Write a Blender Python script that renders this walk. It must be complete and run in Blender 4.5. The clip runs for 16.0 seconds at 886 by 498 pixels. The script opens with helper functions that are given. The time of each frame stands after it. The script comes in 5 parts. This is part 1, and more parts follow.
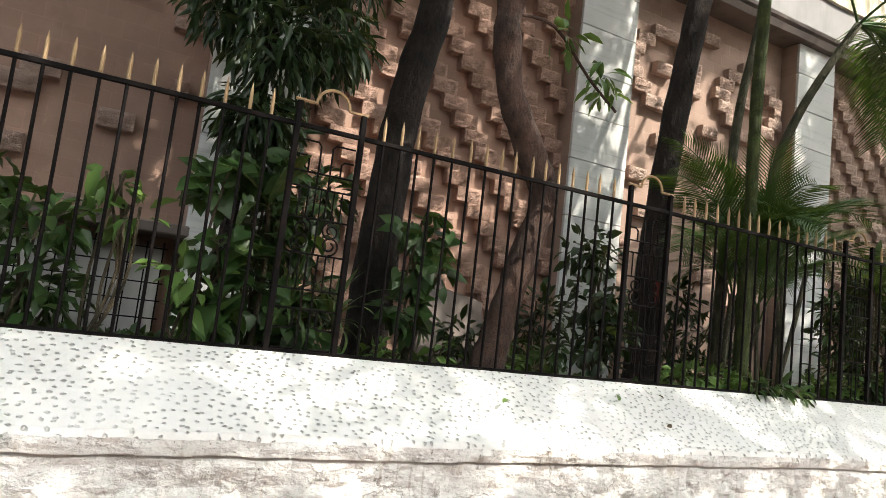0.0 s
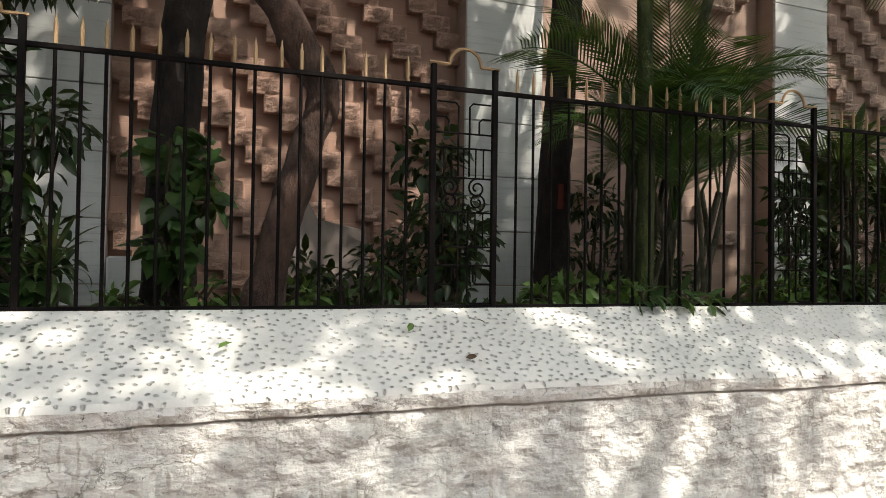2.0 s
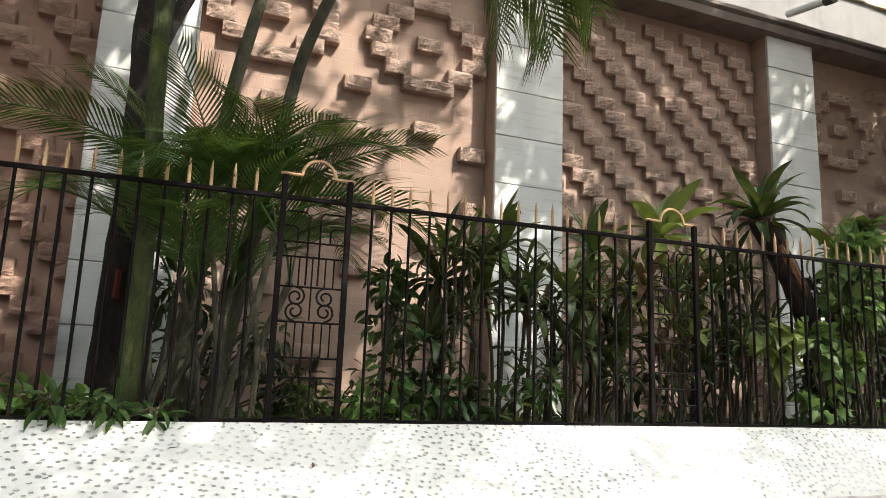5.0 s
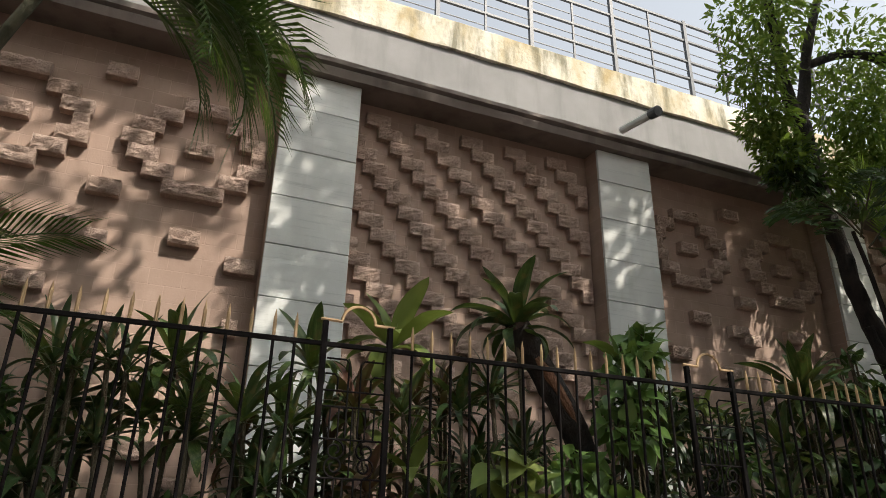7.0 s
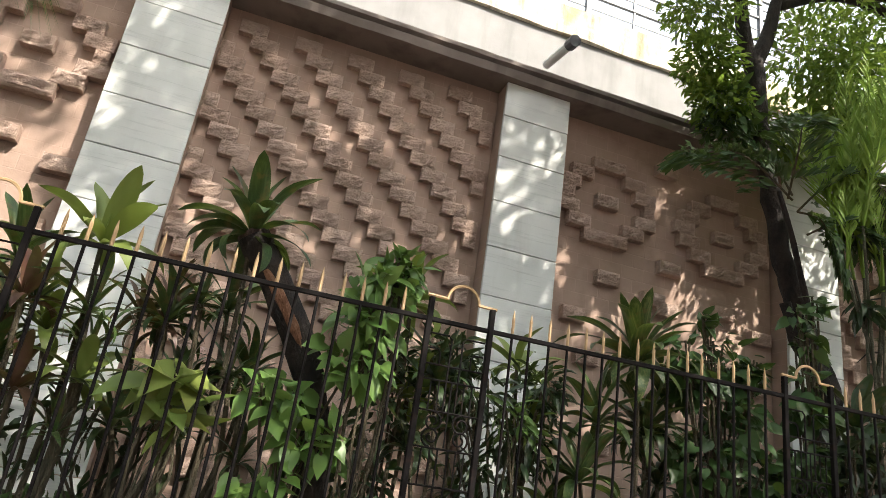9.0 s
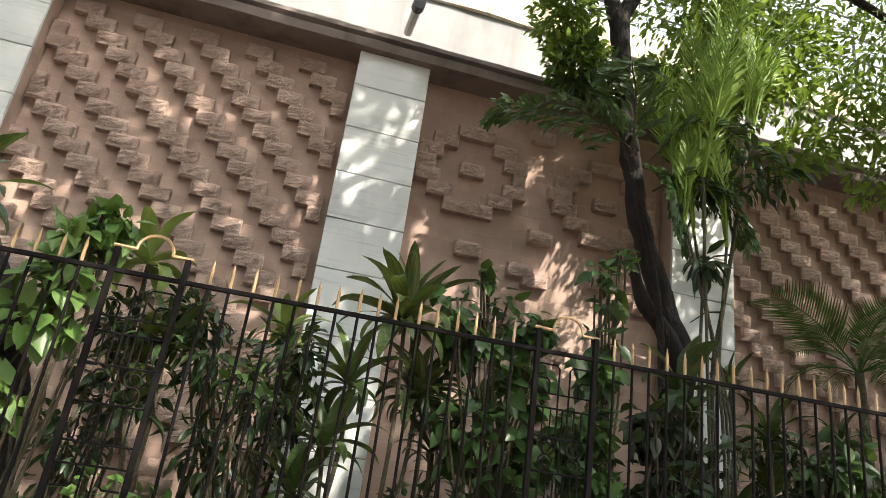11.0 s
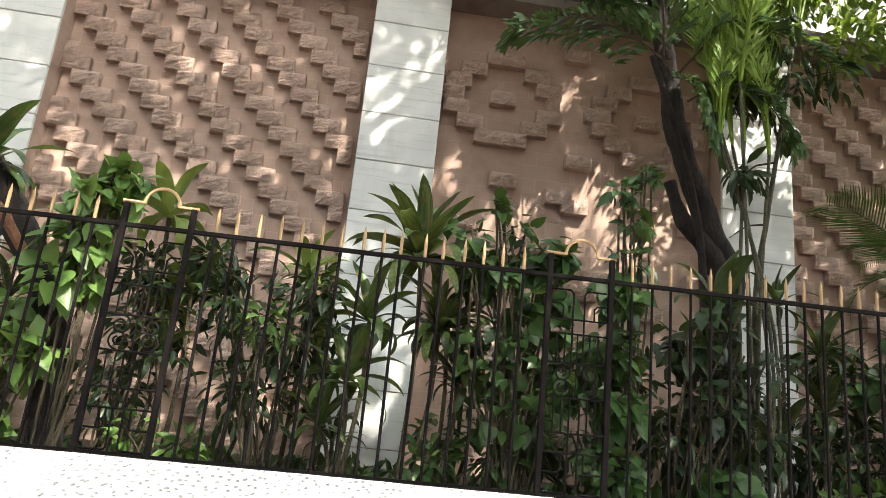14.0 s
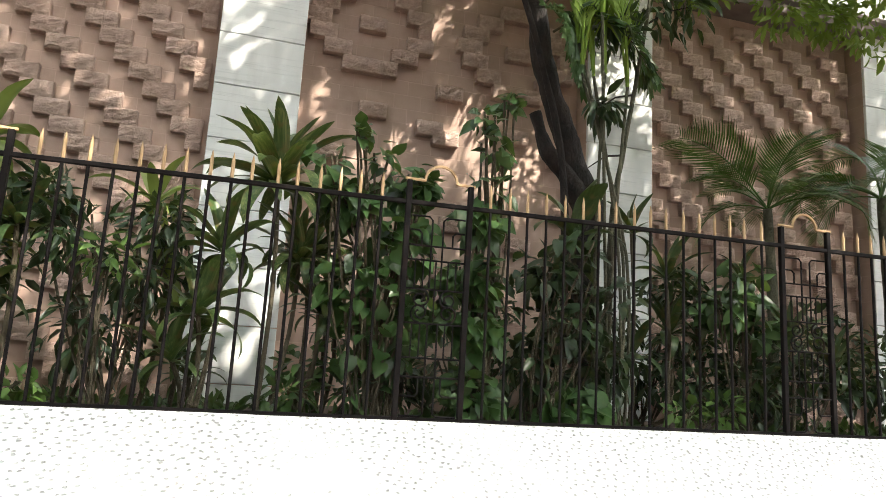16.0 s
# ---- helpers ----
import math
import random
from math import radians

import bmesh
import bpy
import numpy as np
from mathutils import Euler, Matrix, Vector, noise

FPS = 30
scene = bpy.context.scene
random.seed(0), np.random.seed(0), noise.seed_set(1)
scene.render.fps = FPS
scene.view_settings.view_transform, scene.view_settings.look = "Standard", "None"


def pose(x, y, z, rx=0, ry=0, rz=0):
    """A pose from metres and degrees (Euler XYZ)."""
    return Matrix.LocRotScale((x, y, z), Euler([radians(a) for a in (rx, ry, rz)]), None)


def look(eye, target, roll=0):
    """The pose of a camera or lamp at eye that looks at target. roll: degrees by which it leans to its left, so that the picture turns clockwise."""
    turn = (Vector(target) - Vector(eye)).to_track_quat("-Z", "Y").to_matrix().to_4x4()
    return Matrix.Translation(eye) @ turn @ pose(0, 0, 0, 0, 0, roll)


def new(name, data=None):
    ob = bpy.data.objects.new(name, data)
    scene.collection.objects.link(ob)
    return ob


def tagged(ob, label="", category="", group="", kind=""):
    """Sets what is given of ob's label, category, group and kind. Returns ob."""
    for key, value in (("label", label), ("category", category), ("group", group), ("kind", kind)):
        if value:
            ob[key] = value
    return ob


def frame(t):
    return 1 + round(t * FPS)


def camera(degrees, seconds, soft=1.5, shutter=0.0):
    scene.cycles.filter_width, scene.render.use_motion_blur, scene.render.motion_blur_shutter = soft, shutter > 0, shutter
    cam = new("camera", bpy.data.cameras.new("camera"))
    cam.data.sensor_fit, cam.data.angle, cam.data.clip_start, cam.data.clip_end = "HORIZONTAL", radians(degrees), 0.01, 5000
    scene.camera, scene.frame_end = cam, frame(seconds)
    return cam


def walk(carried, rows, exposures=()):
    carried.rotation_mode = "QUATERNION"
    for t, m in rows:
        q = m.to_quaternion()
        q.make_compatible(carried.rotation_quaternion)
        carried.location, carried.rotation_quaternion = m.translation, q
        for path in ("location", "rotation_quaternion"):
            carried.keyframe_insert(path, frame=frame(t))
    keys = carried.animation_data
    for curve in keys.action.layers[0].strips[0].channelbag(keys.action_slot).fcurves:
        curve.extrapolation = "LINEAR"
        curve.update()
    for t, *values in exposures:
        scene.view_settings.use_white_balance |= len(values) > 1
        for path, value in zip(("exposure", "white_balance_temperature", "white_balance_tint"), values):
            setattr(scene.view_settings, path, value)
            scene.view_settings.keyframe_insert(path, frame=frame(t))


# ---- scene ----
cam = camera(66.0, 16.0, soft=0.8)
METRES, EYE, TILT, LEAN, TURN = 12.0, 1.464, 0.0, 0.0, -27.6
ROWS = [
    (0.0, 0.0, 0.0, 0.0, -0.78, 6.82, -6.56),
    (0.5, 0.0357, 0.0215, 0.0015, -0.41, 5.97, -3.41),
    (1.0, 0.0693, 0.0385, 0.0044, 6.86, -1.33, -2.2),
    (1.5, 0.1037, 0.0605, 0.0039, 4.38, -1.92, -3.25),
    (2.0, 0.1417, 0.0735, 0.0022, 6.97, 1.36, -0.84),
    (2.5, 0.1802, 0.0842, 0.0021, 5.32, -3.34, -1.69),
    (3.0, 0.2201, 0.1019, 0.0062, 8.49, -4.24, -1.41),
    (3.5, 0.2588, 0.1129, 0.0049, 7.16, 2.88, -5.13),
    (4.0, 0.2985, 0.1304, 0.003, 6.74, 5.25, -6.63),
    (4.5, 0.339, 0.1511, 0.0054, 4.81, 8.5, -2.48),
    (5.0, 0.3771, 0.1701, 0.0069, 6.39, 10.2, -2.08),
    (7.5, 0.5597, 0.2798, 0.0037, 3.36, 24.26, -2.13),
    (8.0, 0.5981, 0.3, 0.0008, 1.68, 21.51, -5.4),
    (8.5, 0.6367, 0.3217, 0.0056, 4.64, 19.72, -6.81),
    (9.0, 0.6816, 0.3354, 0.0057, 8.66, 20.28, -8.14),
    (9.5, 0.72, 0.351, 0.0029, 6.1, 21.14, -9.84),
    (12.0, 0.865, 0.4031, 0.0101, 20.57, 18.51, -4.78),
    (12.5, 0.8633, 0.4082, 0.0096, 24.07, 15.42, -4.14),
    (13.0, 0.8629, 0.4096, 0.0102, 25.9, 15.06, -5.33),
    (13.5, 0.8643, 0.4098, 0.0097, 24.87, 14.64, -5.11),
    (14.0, 0.8631, 0.4081, 0.0094, 20.61, 14.36, -5.63),
    (14.5, 0.8609, 0.4101, 0.0085, 20.45, 12.47, -5.92),
    (15.0, 0.862, 0.4117, 0.009, 18.34, 13.14, -4.57),
    (15.5, 0.8639, 0.4131, 0.0083, 14.7, 12.15, -3.26),
    (16.0, 0.875, 0.4195, 0.0062, 11.61, 10.0, -3.32),
]
walk(cam, [(t, pose(0, 0, EYE, TILT, LEAN, TURN) @ pose(METRES * x, METRES * y, METRES * z, 90 + pitch, roll, yaw)) for t, x, y, z, yaw, pitch, roll in ROWS],
     exposures=[(t, stops, 6500, 8) for t, stops in ((0.0, 0.75), (0.5, 0.65), (1.0, 0.2), (2.5, 0.0), (3.0, -0.12), (4.0, 0.4), (5.0, 0.82), (7.5, 0.0), (8.0, 0.68), (8.5, 1.02), (9.5, 1.1), (12.0, 1.42), (16.0, 1.62))])

# ---- light ----
SUN_WAY = Vector((0.42, -0.72, 0.86)).normalized()      # towards the sun
world = bpy.data.worlds.new("sky")
scene.world = world
world.use_nodes = True
wn = world.node_tree.nodes
sky = wn.new("ShaderNodeTexSky")
sky.sky_type, sky.sun_disc = "NISHITA", False
sky.dust_density, sky.air_density, sky.ozone_density = 4.0, 1.4, 0.6
sky.sun_elevation = math.asin(SUN_WAY.z)
sky.sun_rotation = math.atan2(SUN_WAY.x, SUN_WAY.y)
haze = wn.new("ShaderNodeHueSaturation")        # a hazy, nearly white sky
haze.inputs["Saturation"].default_value, haze.inputs["Value"].default_value = 0.30, 1.65
world.node_tree.links.new(sky.outputs["Color"], haze.inputs["Color"])
world.node_tree.links.new(haze.outputs["Color"], wn["Background"].inputs["Color"])
wn["Background"].inputs["Strength"].default_value = 0.15
sun = new("sun", bpy.data.lights.new("sun", "SUN"))
sun.data.energy, sun.data.angle, sun.data.color = 5.0, radians(0.5), (1.0, 0.90, 0.79)
sun.matrix_basis = look(SUN_WAY * 30, (0, 0, 0))


# ---- materials ----
def material(name, base, rough=0.8, metal=0.0):
    m = bpy.data.materials.new(name)
    m.use_nodes = True
    b = m.node_tree.nodes["Principled BSDF"]
    b.inputs["Base Color"].default_value = (*base, 1)
    b.inputs["Roughness"].default_value = rough
    b.inputs["Metallic"].default_value = metal
    return m


class Nodes:
    """Short hand for a material's node tree."""

    def __init__(self, m):
        self.t = m.node_tree
        self.b = self.t.nodes["Principled BSDF"]
        self.co = self.t.nodes.new("ShaderNodeTexCoord").outputs["Object"]

    def node(self, kind, **inputs):
        n = self.t.nodes.new(kind)
        for k, v in inputs.items():
            self.put(n.inputs[k.replace("_", " ")], v)
        return n

    def put(self, socket, v):
        if isinstance(v, bpy.types.NodeSocket):
            self.t.links.new(v, socket)
        elif isinstance(v, tuple) and len(v) == 3 and socket.type == "RGBA":
            socket.default_value = (*v, 1)
        else:
            socket.default_value = v

    def noise(self, scale, detail=4, stretch=None, rough=0.55):
        co = self.co
        if stretch:
            mp = self.node("ShaderNodeMapping", Vector=self.co, Scale=stretch)
            co = mp.outputs[0]
        return self.node("ShaderNodeTexNoise", Vector=co, Scale=scale, Detail=detail, Roughness=rough).outputs["Fac"]

    def ramp(self, fac, *stops):
        n = self.node("ShaderNodeValToRGB", Fac=fac)
        e = n.color_ramp.elements
        while len(e) < len(stops):
            e.new(0.5)
        for el, (p, c) in zip(e, stops):
            el.position, el.color = p, (*c, 1) if isinstance(c, tuple) else (c, c, c, 1)
        return n.outputs["Color"]

    def mix(self, fac, a, b, how="MIX"):
        n = self.t.nodes.new("ShaderNodeMix")
        n.data_type, n.blend_type = "RGBA", how
        self.put(n.inputs[0], fac), self.put(n.inputs[6], a), self.put(n.inputs[7], b)
        return n.outputs[2]

    def bump(self, height, strength=0.4, distance=0.01, normal=None):
        n = self.node("ShaderNodeBump", Height=height, Strength=strength, Distance=distance)
        if normal:
            self.t.links.new(normal, n.inputs["Normal"])
        return n.outputs["Normal"]

    def random(self):
        return self.t.nodes.new("ShaderNodeObjectInfo").outputs["Random"]

    def island(self):
        return self.t.nodes.new("ShaderNodeNewGeometry").outputs["Random Per Island"]

    def done(self, color=None, rough=None, normal=None):
        for k, v in (("Base Color", color), ("Roughness", rough), ("Normal", normal)):
            if v is not None:
                self.put(self.b.inputs[k], v)


def whitewash(name, flakes, dents):
    m = material(name, (0.8, 0.8, 0.77), 0.85)
    n = Nodes(m)
    big = n.noise(1.3, 5)
    streak = n.noise(5, 6, (1.0, 1.0, 0.12))
    fine = n.noise(34, 7)
    c = n.ramp(big, (0.3, (0.70, 0.71, 0.68)), (0.65, (0.82, 0.82, 0.79)))
    c = n.mix(n.ramp(streak, (0.54, 0.0), (0.74, flakes)), c, (0.55, 0.52, 0.46))
    c = n.mix(n.ramp(n.noise(3.2, 7), (0.55, 0.0), (0.70, 0.55 * flakes)), c, (0.50, 0.48, 0.44))
    c = n.mix(n.ramp(fine, (0.60, 0.0), (0.72, 0.7 * flakes)), c, (0.36, 0.31, 0.25))
    edge = n.node("ShaderNodeMath")
    edge.operation = "MULTIPLY"
    flake = n.noise(3.4, 8, (1, 1, 1.7), 0.58)
    n.put(edge.inputs[0], n.ramp(flake, (0.47, 0.0), (0.499, 0.9), (0.503, 0.0)))
    n.put(edge.inputs[1], n.ramp(n.noise(1.9, 5), (0.44, 0.0), (0.56, 1.0 if flakes > 0.3 else 0.12)))
    c = n.mix(edge.outputs[0], c, (0.27, 0.235, 0.20))
    c = n.mix(n.ramp(n.noise(2.6, 5, (1, 1, 0.6)), (0.55, 0.0), (0.68, 0.6 * flakes)), c, (0.62, 0.56, 0.49))
    relief = n.bump(n.ramp(flake, (0.498, 0.0), (0.503, 1.0)), 0.6 if flakes > 0.3 else 0.08, 0.02)
    relief = n.bump(n.noise(6, 6, (1, 1, 1.5), 0.5), 0.7 if flakes > 0.3 else 0.2, 0.08, relief)
    relief = n.bump(fine, 0.25, 0.008, relief)
    if not dents:
        def both(a, b):
            m2 = n.node("ShaderNodeMath")
            m2.operation = "MULTIPLY"
            n.put(m2.inputs[0], a), n.put(m2.inputs[1], b)
            return m2.outputs[0]

        # thin rivulets in patches, fine cracks and pock marks
        drip = both(n.ramp(n.noise(30, 3, (1, 1, 0.09)), (0.56, 0.0), (0.64, 1.0)), n.ramp(n.noise(3.4, 4), (0.50, 0.0), (0.64, 0.6)))
        c = n.mix(drip, c, (0.33, 0.28, 0.22))
        web = n.node("ShaderNodeTexNoise", Vector=n.co, Scale=9.0, Detail=8.0, Roughness=0.62, Distortion=0.6).outputs["Fac"]
        crack = both(n.ramp(web, (0.486, 0.0), (0.497, 1.0), (0.503, 1.0), (0.512, 0.0)), n.ramp(n.noise(4.3, 5), (0.56, 0.0), (0.68, 0.6)))
        c = n.mix(crack, c, (0.24, 0.21, 0.18))
        pock = both(n.ramp(n.noise(58, 4), (0.66, 0.0), (0.72, 1.0)), n.ramp(n.noise(2.7, 4), (0.40, 0.2), (0.60, 1.0)))
        c = n.mix(pock, c, (0.20, 0.17, 0.14))
        relief = n.bump(crack, 0.8, -0.01, relief)
        relief = n.bump(n.noise(13, 6, (1, 1, 1.5), 0.55), 0.6, 0.05, relief)
    if dents:
        wob = n.node("ShaderNodeVectorMath", Vector=n.node("ShaderNodeTexNoise", Vector=n.co, Scale=30.0).outputs["Color"])
        wob.operation = "MULTIPLY_ADD"
        wob.inputs[1].default_value = (0.02, 0.02, 0.02)
        n.put(wob.inputs[2], n.co)
        mp = n.node("ShaderNodeMapping", Vector=wob.outputs[0], Rotation=(0, 0, radians(20)), Scale=(0.8, 1.3, 1.0))
        v = n.node("ShaderNodeTexVoronoi", Vector=mp.outputs[0], Scale=24.0, Randomness=0.75)
        v.voronoi_dimensions = "2D"
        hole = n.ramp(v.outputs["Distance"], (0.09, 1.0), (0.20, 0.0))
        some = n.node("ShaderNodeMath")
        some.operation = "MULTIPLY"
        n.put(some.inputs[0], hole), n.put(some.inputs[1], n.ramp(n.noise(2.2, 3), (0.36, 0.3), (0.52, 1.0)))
        # dents are painted grey inside, for their shadow as well as settled dirt
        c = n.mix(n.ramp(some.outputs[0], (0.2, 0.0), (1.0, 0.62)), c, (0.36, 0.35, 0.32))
        relief = n.bump(some.outputs[0], 1.0, -0.016, relief)
    n.done(c, None, relief)
    return m


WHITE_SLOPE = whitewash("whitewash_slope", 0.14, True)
WHITE_FACE = whitewash("whitewash_face", 0.34, False)


def stone(name, a, b):
    m = material(name, a, 0.9)
    n = Nodes(m)
    tone = n.mix(n.random(), a, b)
    tone = n.mix(n.ramp(n.noise(7, 6), (0.48, 0.0), (0.70, 0.5)), tone, tuple(0.6 * v for v in a))
    tone = n.mix(n.ramp(n.noise(28, 7), (0.45, 0.0), (0.75, 0.5)), tone, tuple(min(1, 1.35 * v) for v in b))
    n.done(tone, None, n.bump(n.noise(30, 10, (1, 1, 2.2), 0.78), 0.95, 0.034))
    return m


STONE = stone("split_sandstone", (0.43, 0.305, 0.242), (0.53, 0.395, 0.325))
STONE_RED = stone("split_red_sandstone", (0.42, 0.265, 0.20), (0.52, 0.345, 0.27))


def dressed_stone(name, tint):
    m = material(name, (0.42, 0.29, 0.225), 0.9)
    n = Nodes(m)
    mp = n.node("ShaderNodeMapping", Vector=n.co, Rotation=(radians(90), 0, 0))
    br = n.node("ShaderNodeTexBrick", Vector=mp.outputs[0], Color1=tuple(0.375 * v for v in tint), Color2=tuple(0.415 * v for v in tint), Mortar=tuple(0.45 * v for v in tint),
                Scale=1.0, Mortar_Size=0.004, Brick_Width=0.26, Row_Height=0.141)
    br.offset = 0.5
    c = n.mix(n.ramp(n.noise(0.8, 5), (0.44, 0.0), (0.68, 0.5)), br.outputs["Color"], (0.30, 0.21, 0.165))
    c = n.mix(n.ramp(n.noise(4.5, 8, None, 0.65), (0.50, 0.0), (0.68, 0.42)), c, (0.27, 0.185, 0.145))
    c = n.mix(n.ramp(n.noise(2.6, 6), (0.56, 0.0), (0.72, 0.35)), c, (0.50, 0.38, 0.30))
    c = n.mix(n.ramp(n.noise(6, 6, (1, 1, 0.2)), (0.55, 0.0), (0.75, 0.3)), c, (0.24, 0.17, 0.13))
    h = n.bump(br.outputs["Fac"], 0.5, -0.01)
    n.done(c, None, n.bump(n.noise(60, 6), 0.3, 0.006, h))
    return m


DRESSED = dressed_stone("dressed_sandstone", (1.0, 0.72, 0.575))
DRESSED_RED = dressed_stone("red_dressed_sandstone", (1.0, 0.64, 0.49))


def plaster(name, a, b, stain=0.3):
    m = material(name, a, 0.85)
    n = Nodes(m)
    c = n.ramp(n.noise(1.6, 6), (0.3, a), (0.7, b))
    c = n.mix(n.ramp(n.noise(4, 6, (1, 1, 0.15)), (0.5, 0.0), (0.75, stain)), c, tuple(0.45 * v for v in a))
    n.done(c, None, n.bump(n.noise(50, 6), 0.25, 0.006))
    return m


def slab_stone():
    m = material("pillar_slab", (0.55, 0.57, 0.55), 0.6)
    n = Nodes(m)
    c = n.ramp(n.noise(1.5, 6), (0.3, (0.58, 0.605, 0.585)), (0.7, (0.70, 0.72, 0.70)))
    c = n.mix(n.ramp(n.noise(3.0, 9, (0.4, 1, 8.0), 0.74), (0.53, 0.0), (0.66, 0.6)), c, (0.38, 0.41, 0.40))
    c = n.mix(n.ramp(n.noise(2.0, 6, (0.5, 1, 22.0), 0.6), (0.64, 0.0), (0.70, 0.4)), c, (0.22, 0.23, 0.225))
    c = n.mix(n.random(), c, n.mix(0.25, c, (0.42, 0.43, 0.40)))
    c = n.mix(n.ramp(n.noise(5, 5, (1, 1, 0.12)), (0.58, 0.0), (0.78, 0.35)), c, (0.30, 0.29, 0.26))
    n.done(c, None, n.bump(n.noise(40, 6), 0.2, 0.004))
    return m


PILLAR = slab_stone()
CONCRETE = plaster("grey_concrete", (0.42, 0.41, 0.40), (0.52, 0.51, 0.49), 0.25)
BEAM = plaster("beam_plaster", (0.14, 0.115, 0.10), (0.21, 0.18, 0.16), 0.7)
UPPER = plaster("upper_grey_plaster", (0.21, 0.205, 0.20), (0.27, 0.262, 0.255), 0.35)
# dark, so the unseen wall across the street throws little light back
BLOCKER = plaster("opposite_plaster", (0.17, 0.155, 0.14), (0.25, 0.23, 0.21), 0.4)


def stained_parapet():
    m = material("weathered_parapet", (0.7, 0.65, 0.52), 0.9)
    n = Nodes(m)
    c = n.ramp(n.noise(1.8, 6, (1, 1, 0.5)), (0.35, (0.40, 0.31, 0.16)), (0.5, (0.56, 0.51, 0.40)), (0.7, (0.66, 0.63, 0.56)))
    c = n.mix(n.ramp(n.noise(3.2, 8, (1, 1, 0.22), 0.65), (0.48, 0.0), (0.62, 0.85)), c, (0.14, 0.13, 0.08))
    c = n.mix(n.ramp(n.noise(9, 6), (0.55, 0.0), (0.7, 0.6)), c, (0.30, 0.26, 0.16))
    n.done(c, None, n.bump(n.noise(14, 7), 0.5, 0.02))
    return m


PARAPET = stained_parapet()
PAVE = plaster("pavement_paver", (0.19, 0.13, 0.10), (0.27, 0.19, 0.15), 0.5)
ROAD = plaster("asphalt", (0.05, 0.05, 0.05), (0.07, 0.07, 0.068), 0.2)
SOIL = plaster("garden_soil", (0.055, 0.038, 0.028), (0.10, 0.07, 0.05), 0.4)


def paint(name, a, rough=0.45, rust=(0.10, 0.05, 0.03)):
    m = material(name, a, rough)
    n = Nodes(m)
    n.done(n.mix(n.ramp(n.noise(14, 6), (0.55, 0.0), (0.75, 0.25)), a, rust), None, n.bump(n.noise(80, 5), 0.3, 0.003))
    return m


IRON = paint("dark_iron", (0.006, 0.005, 0.005), 0.7, (0.055, 0.024, 0.016))
IRON.node_tree.nodes["Principled BSDF"].inputs["Specular IOR Level"].default_value = 0.10
GOLD = paint("gold_paint", (0.42, 0.285, 0.15), 0.6, (0.14, 0.075, 0.04))
GREY_IRON = paint("grey_metal", (0.055, 0.06, 0.07), 0.5, (0.12, 0.1, 0.09))


# ---- building helpers ----
def link(name, bm, mat, parent=None, smooth=False, m=None):
    me = bpy.data.meshes.new(name)
    bm.to_mesh(me)
    bm.free()
    for mt in (mat if isinstance(mat, (list, tuple)) else [mat]):
        me.materials.append(mt)
    if smooth:
        me.polygons.foreach_set("use_smooth", [True] * len(me.polygons))
    ob = new(name, me)
    if parent:
        ob.parent = parent
    if m is not None:
        ob.matrix_basis = m
    return ob


def part(name, bm, mat, parent, label="", smooth=False, m=None):
    ob = link(name, bm, mat, parent, smooth, m)
    return tagged(ob, label)


def box(bm, x0, x1, y0, y1, z0, z1, m=None):
    vs = [bm.verts.new((x, y, z)) for x in (x0, x1) for y in (y0, y1) for z in (z0, z1)]
    for f in ((0, 1, 3, 2), (4, 6, 7, 5), (0, 4, 5, 1), (2, 3, 7, 6), (0, 2, 6, 4), (1, 5, 7, 3)):
        bm.faces.new([vs[i] for i in f])
    if m is not None:
        bmesh.ops.transform(bm, matrix=m, verts=vs)
    return vs


def boxes(*sizes):
    bm = bmesh.new()
    for s in sizes:
        box(bm, *s)
    return bm


def tube(bm, pts, radii, sides=8, cap=True):
    """A tapered tube through the points."""
    pts = [Vector(p) for p in pts]
    rings = []
    side = Vector((1, 0.13, 0.07))
    for i, p in enumerate(pts):
        way = (pts[min(i + 1, len(pts) - 1)] - pts[max(i - 1, 0)]).normalized()
        u = (side - way * side.dot(way))
        if u.length < 0.05:
            u = way.orthogonal()
        u.normalize()
        side = u
        v = way.cross(u)
        r = radii[i] if isinstance(radii, (list, tuple)) else radii
        rings.append([bm.verts.new(p + (u * math.cos(a) + v * math.sin(a)) * r) for a in (2 * math.pi * k / sides for k in range(sides))])
    for a, b in zip(rings, rings[1:]):
        for k in range(sides):
            bm.faces.new((a[k], a[(k + 1) % sides], b[(k + 1) % sides], b[k]))
    if cap and sides > 2:
        bm.faces.new(rings[0][::-1])
        bm.faces.new(rings[-1])
    return rings


def smooth_path(pts, steps=4):
    pts = [Vector(p) for p in pts]
    out = []
    for i in range(len(pts) - 1):
        a, b, c, d = pts[max(i - 1, 0)], pts[i], pts[i + 1], pts[min(i + 2, len(pts) - 1)]
        for k in range(steps):
            t = k / steps
            out.append(0.5 * (2 * b + (c - a) * t + (2 * a - 5 * b + 4 * c - d) * t * t + (3 * b - a - 3 * c + d) * t ** 3))
    return out + [pts[-1]]


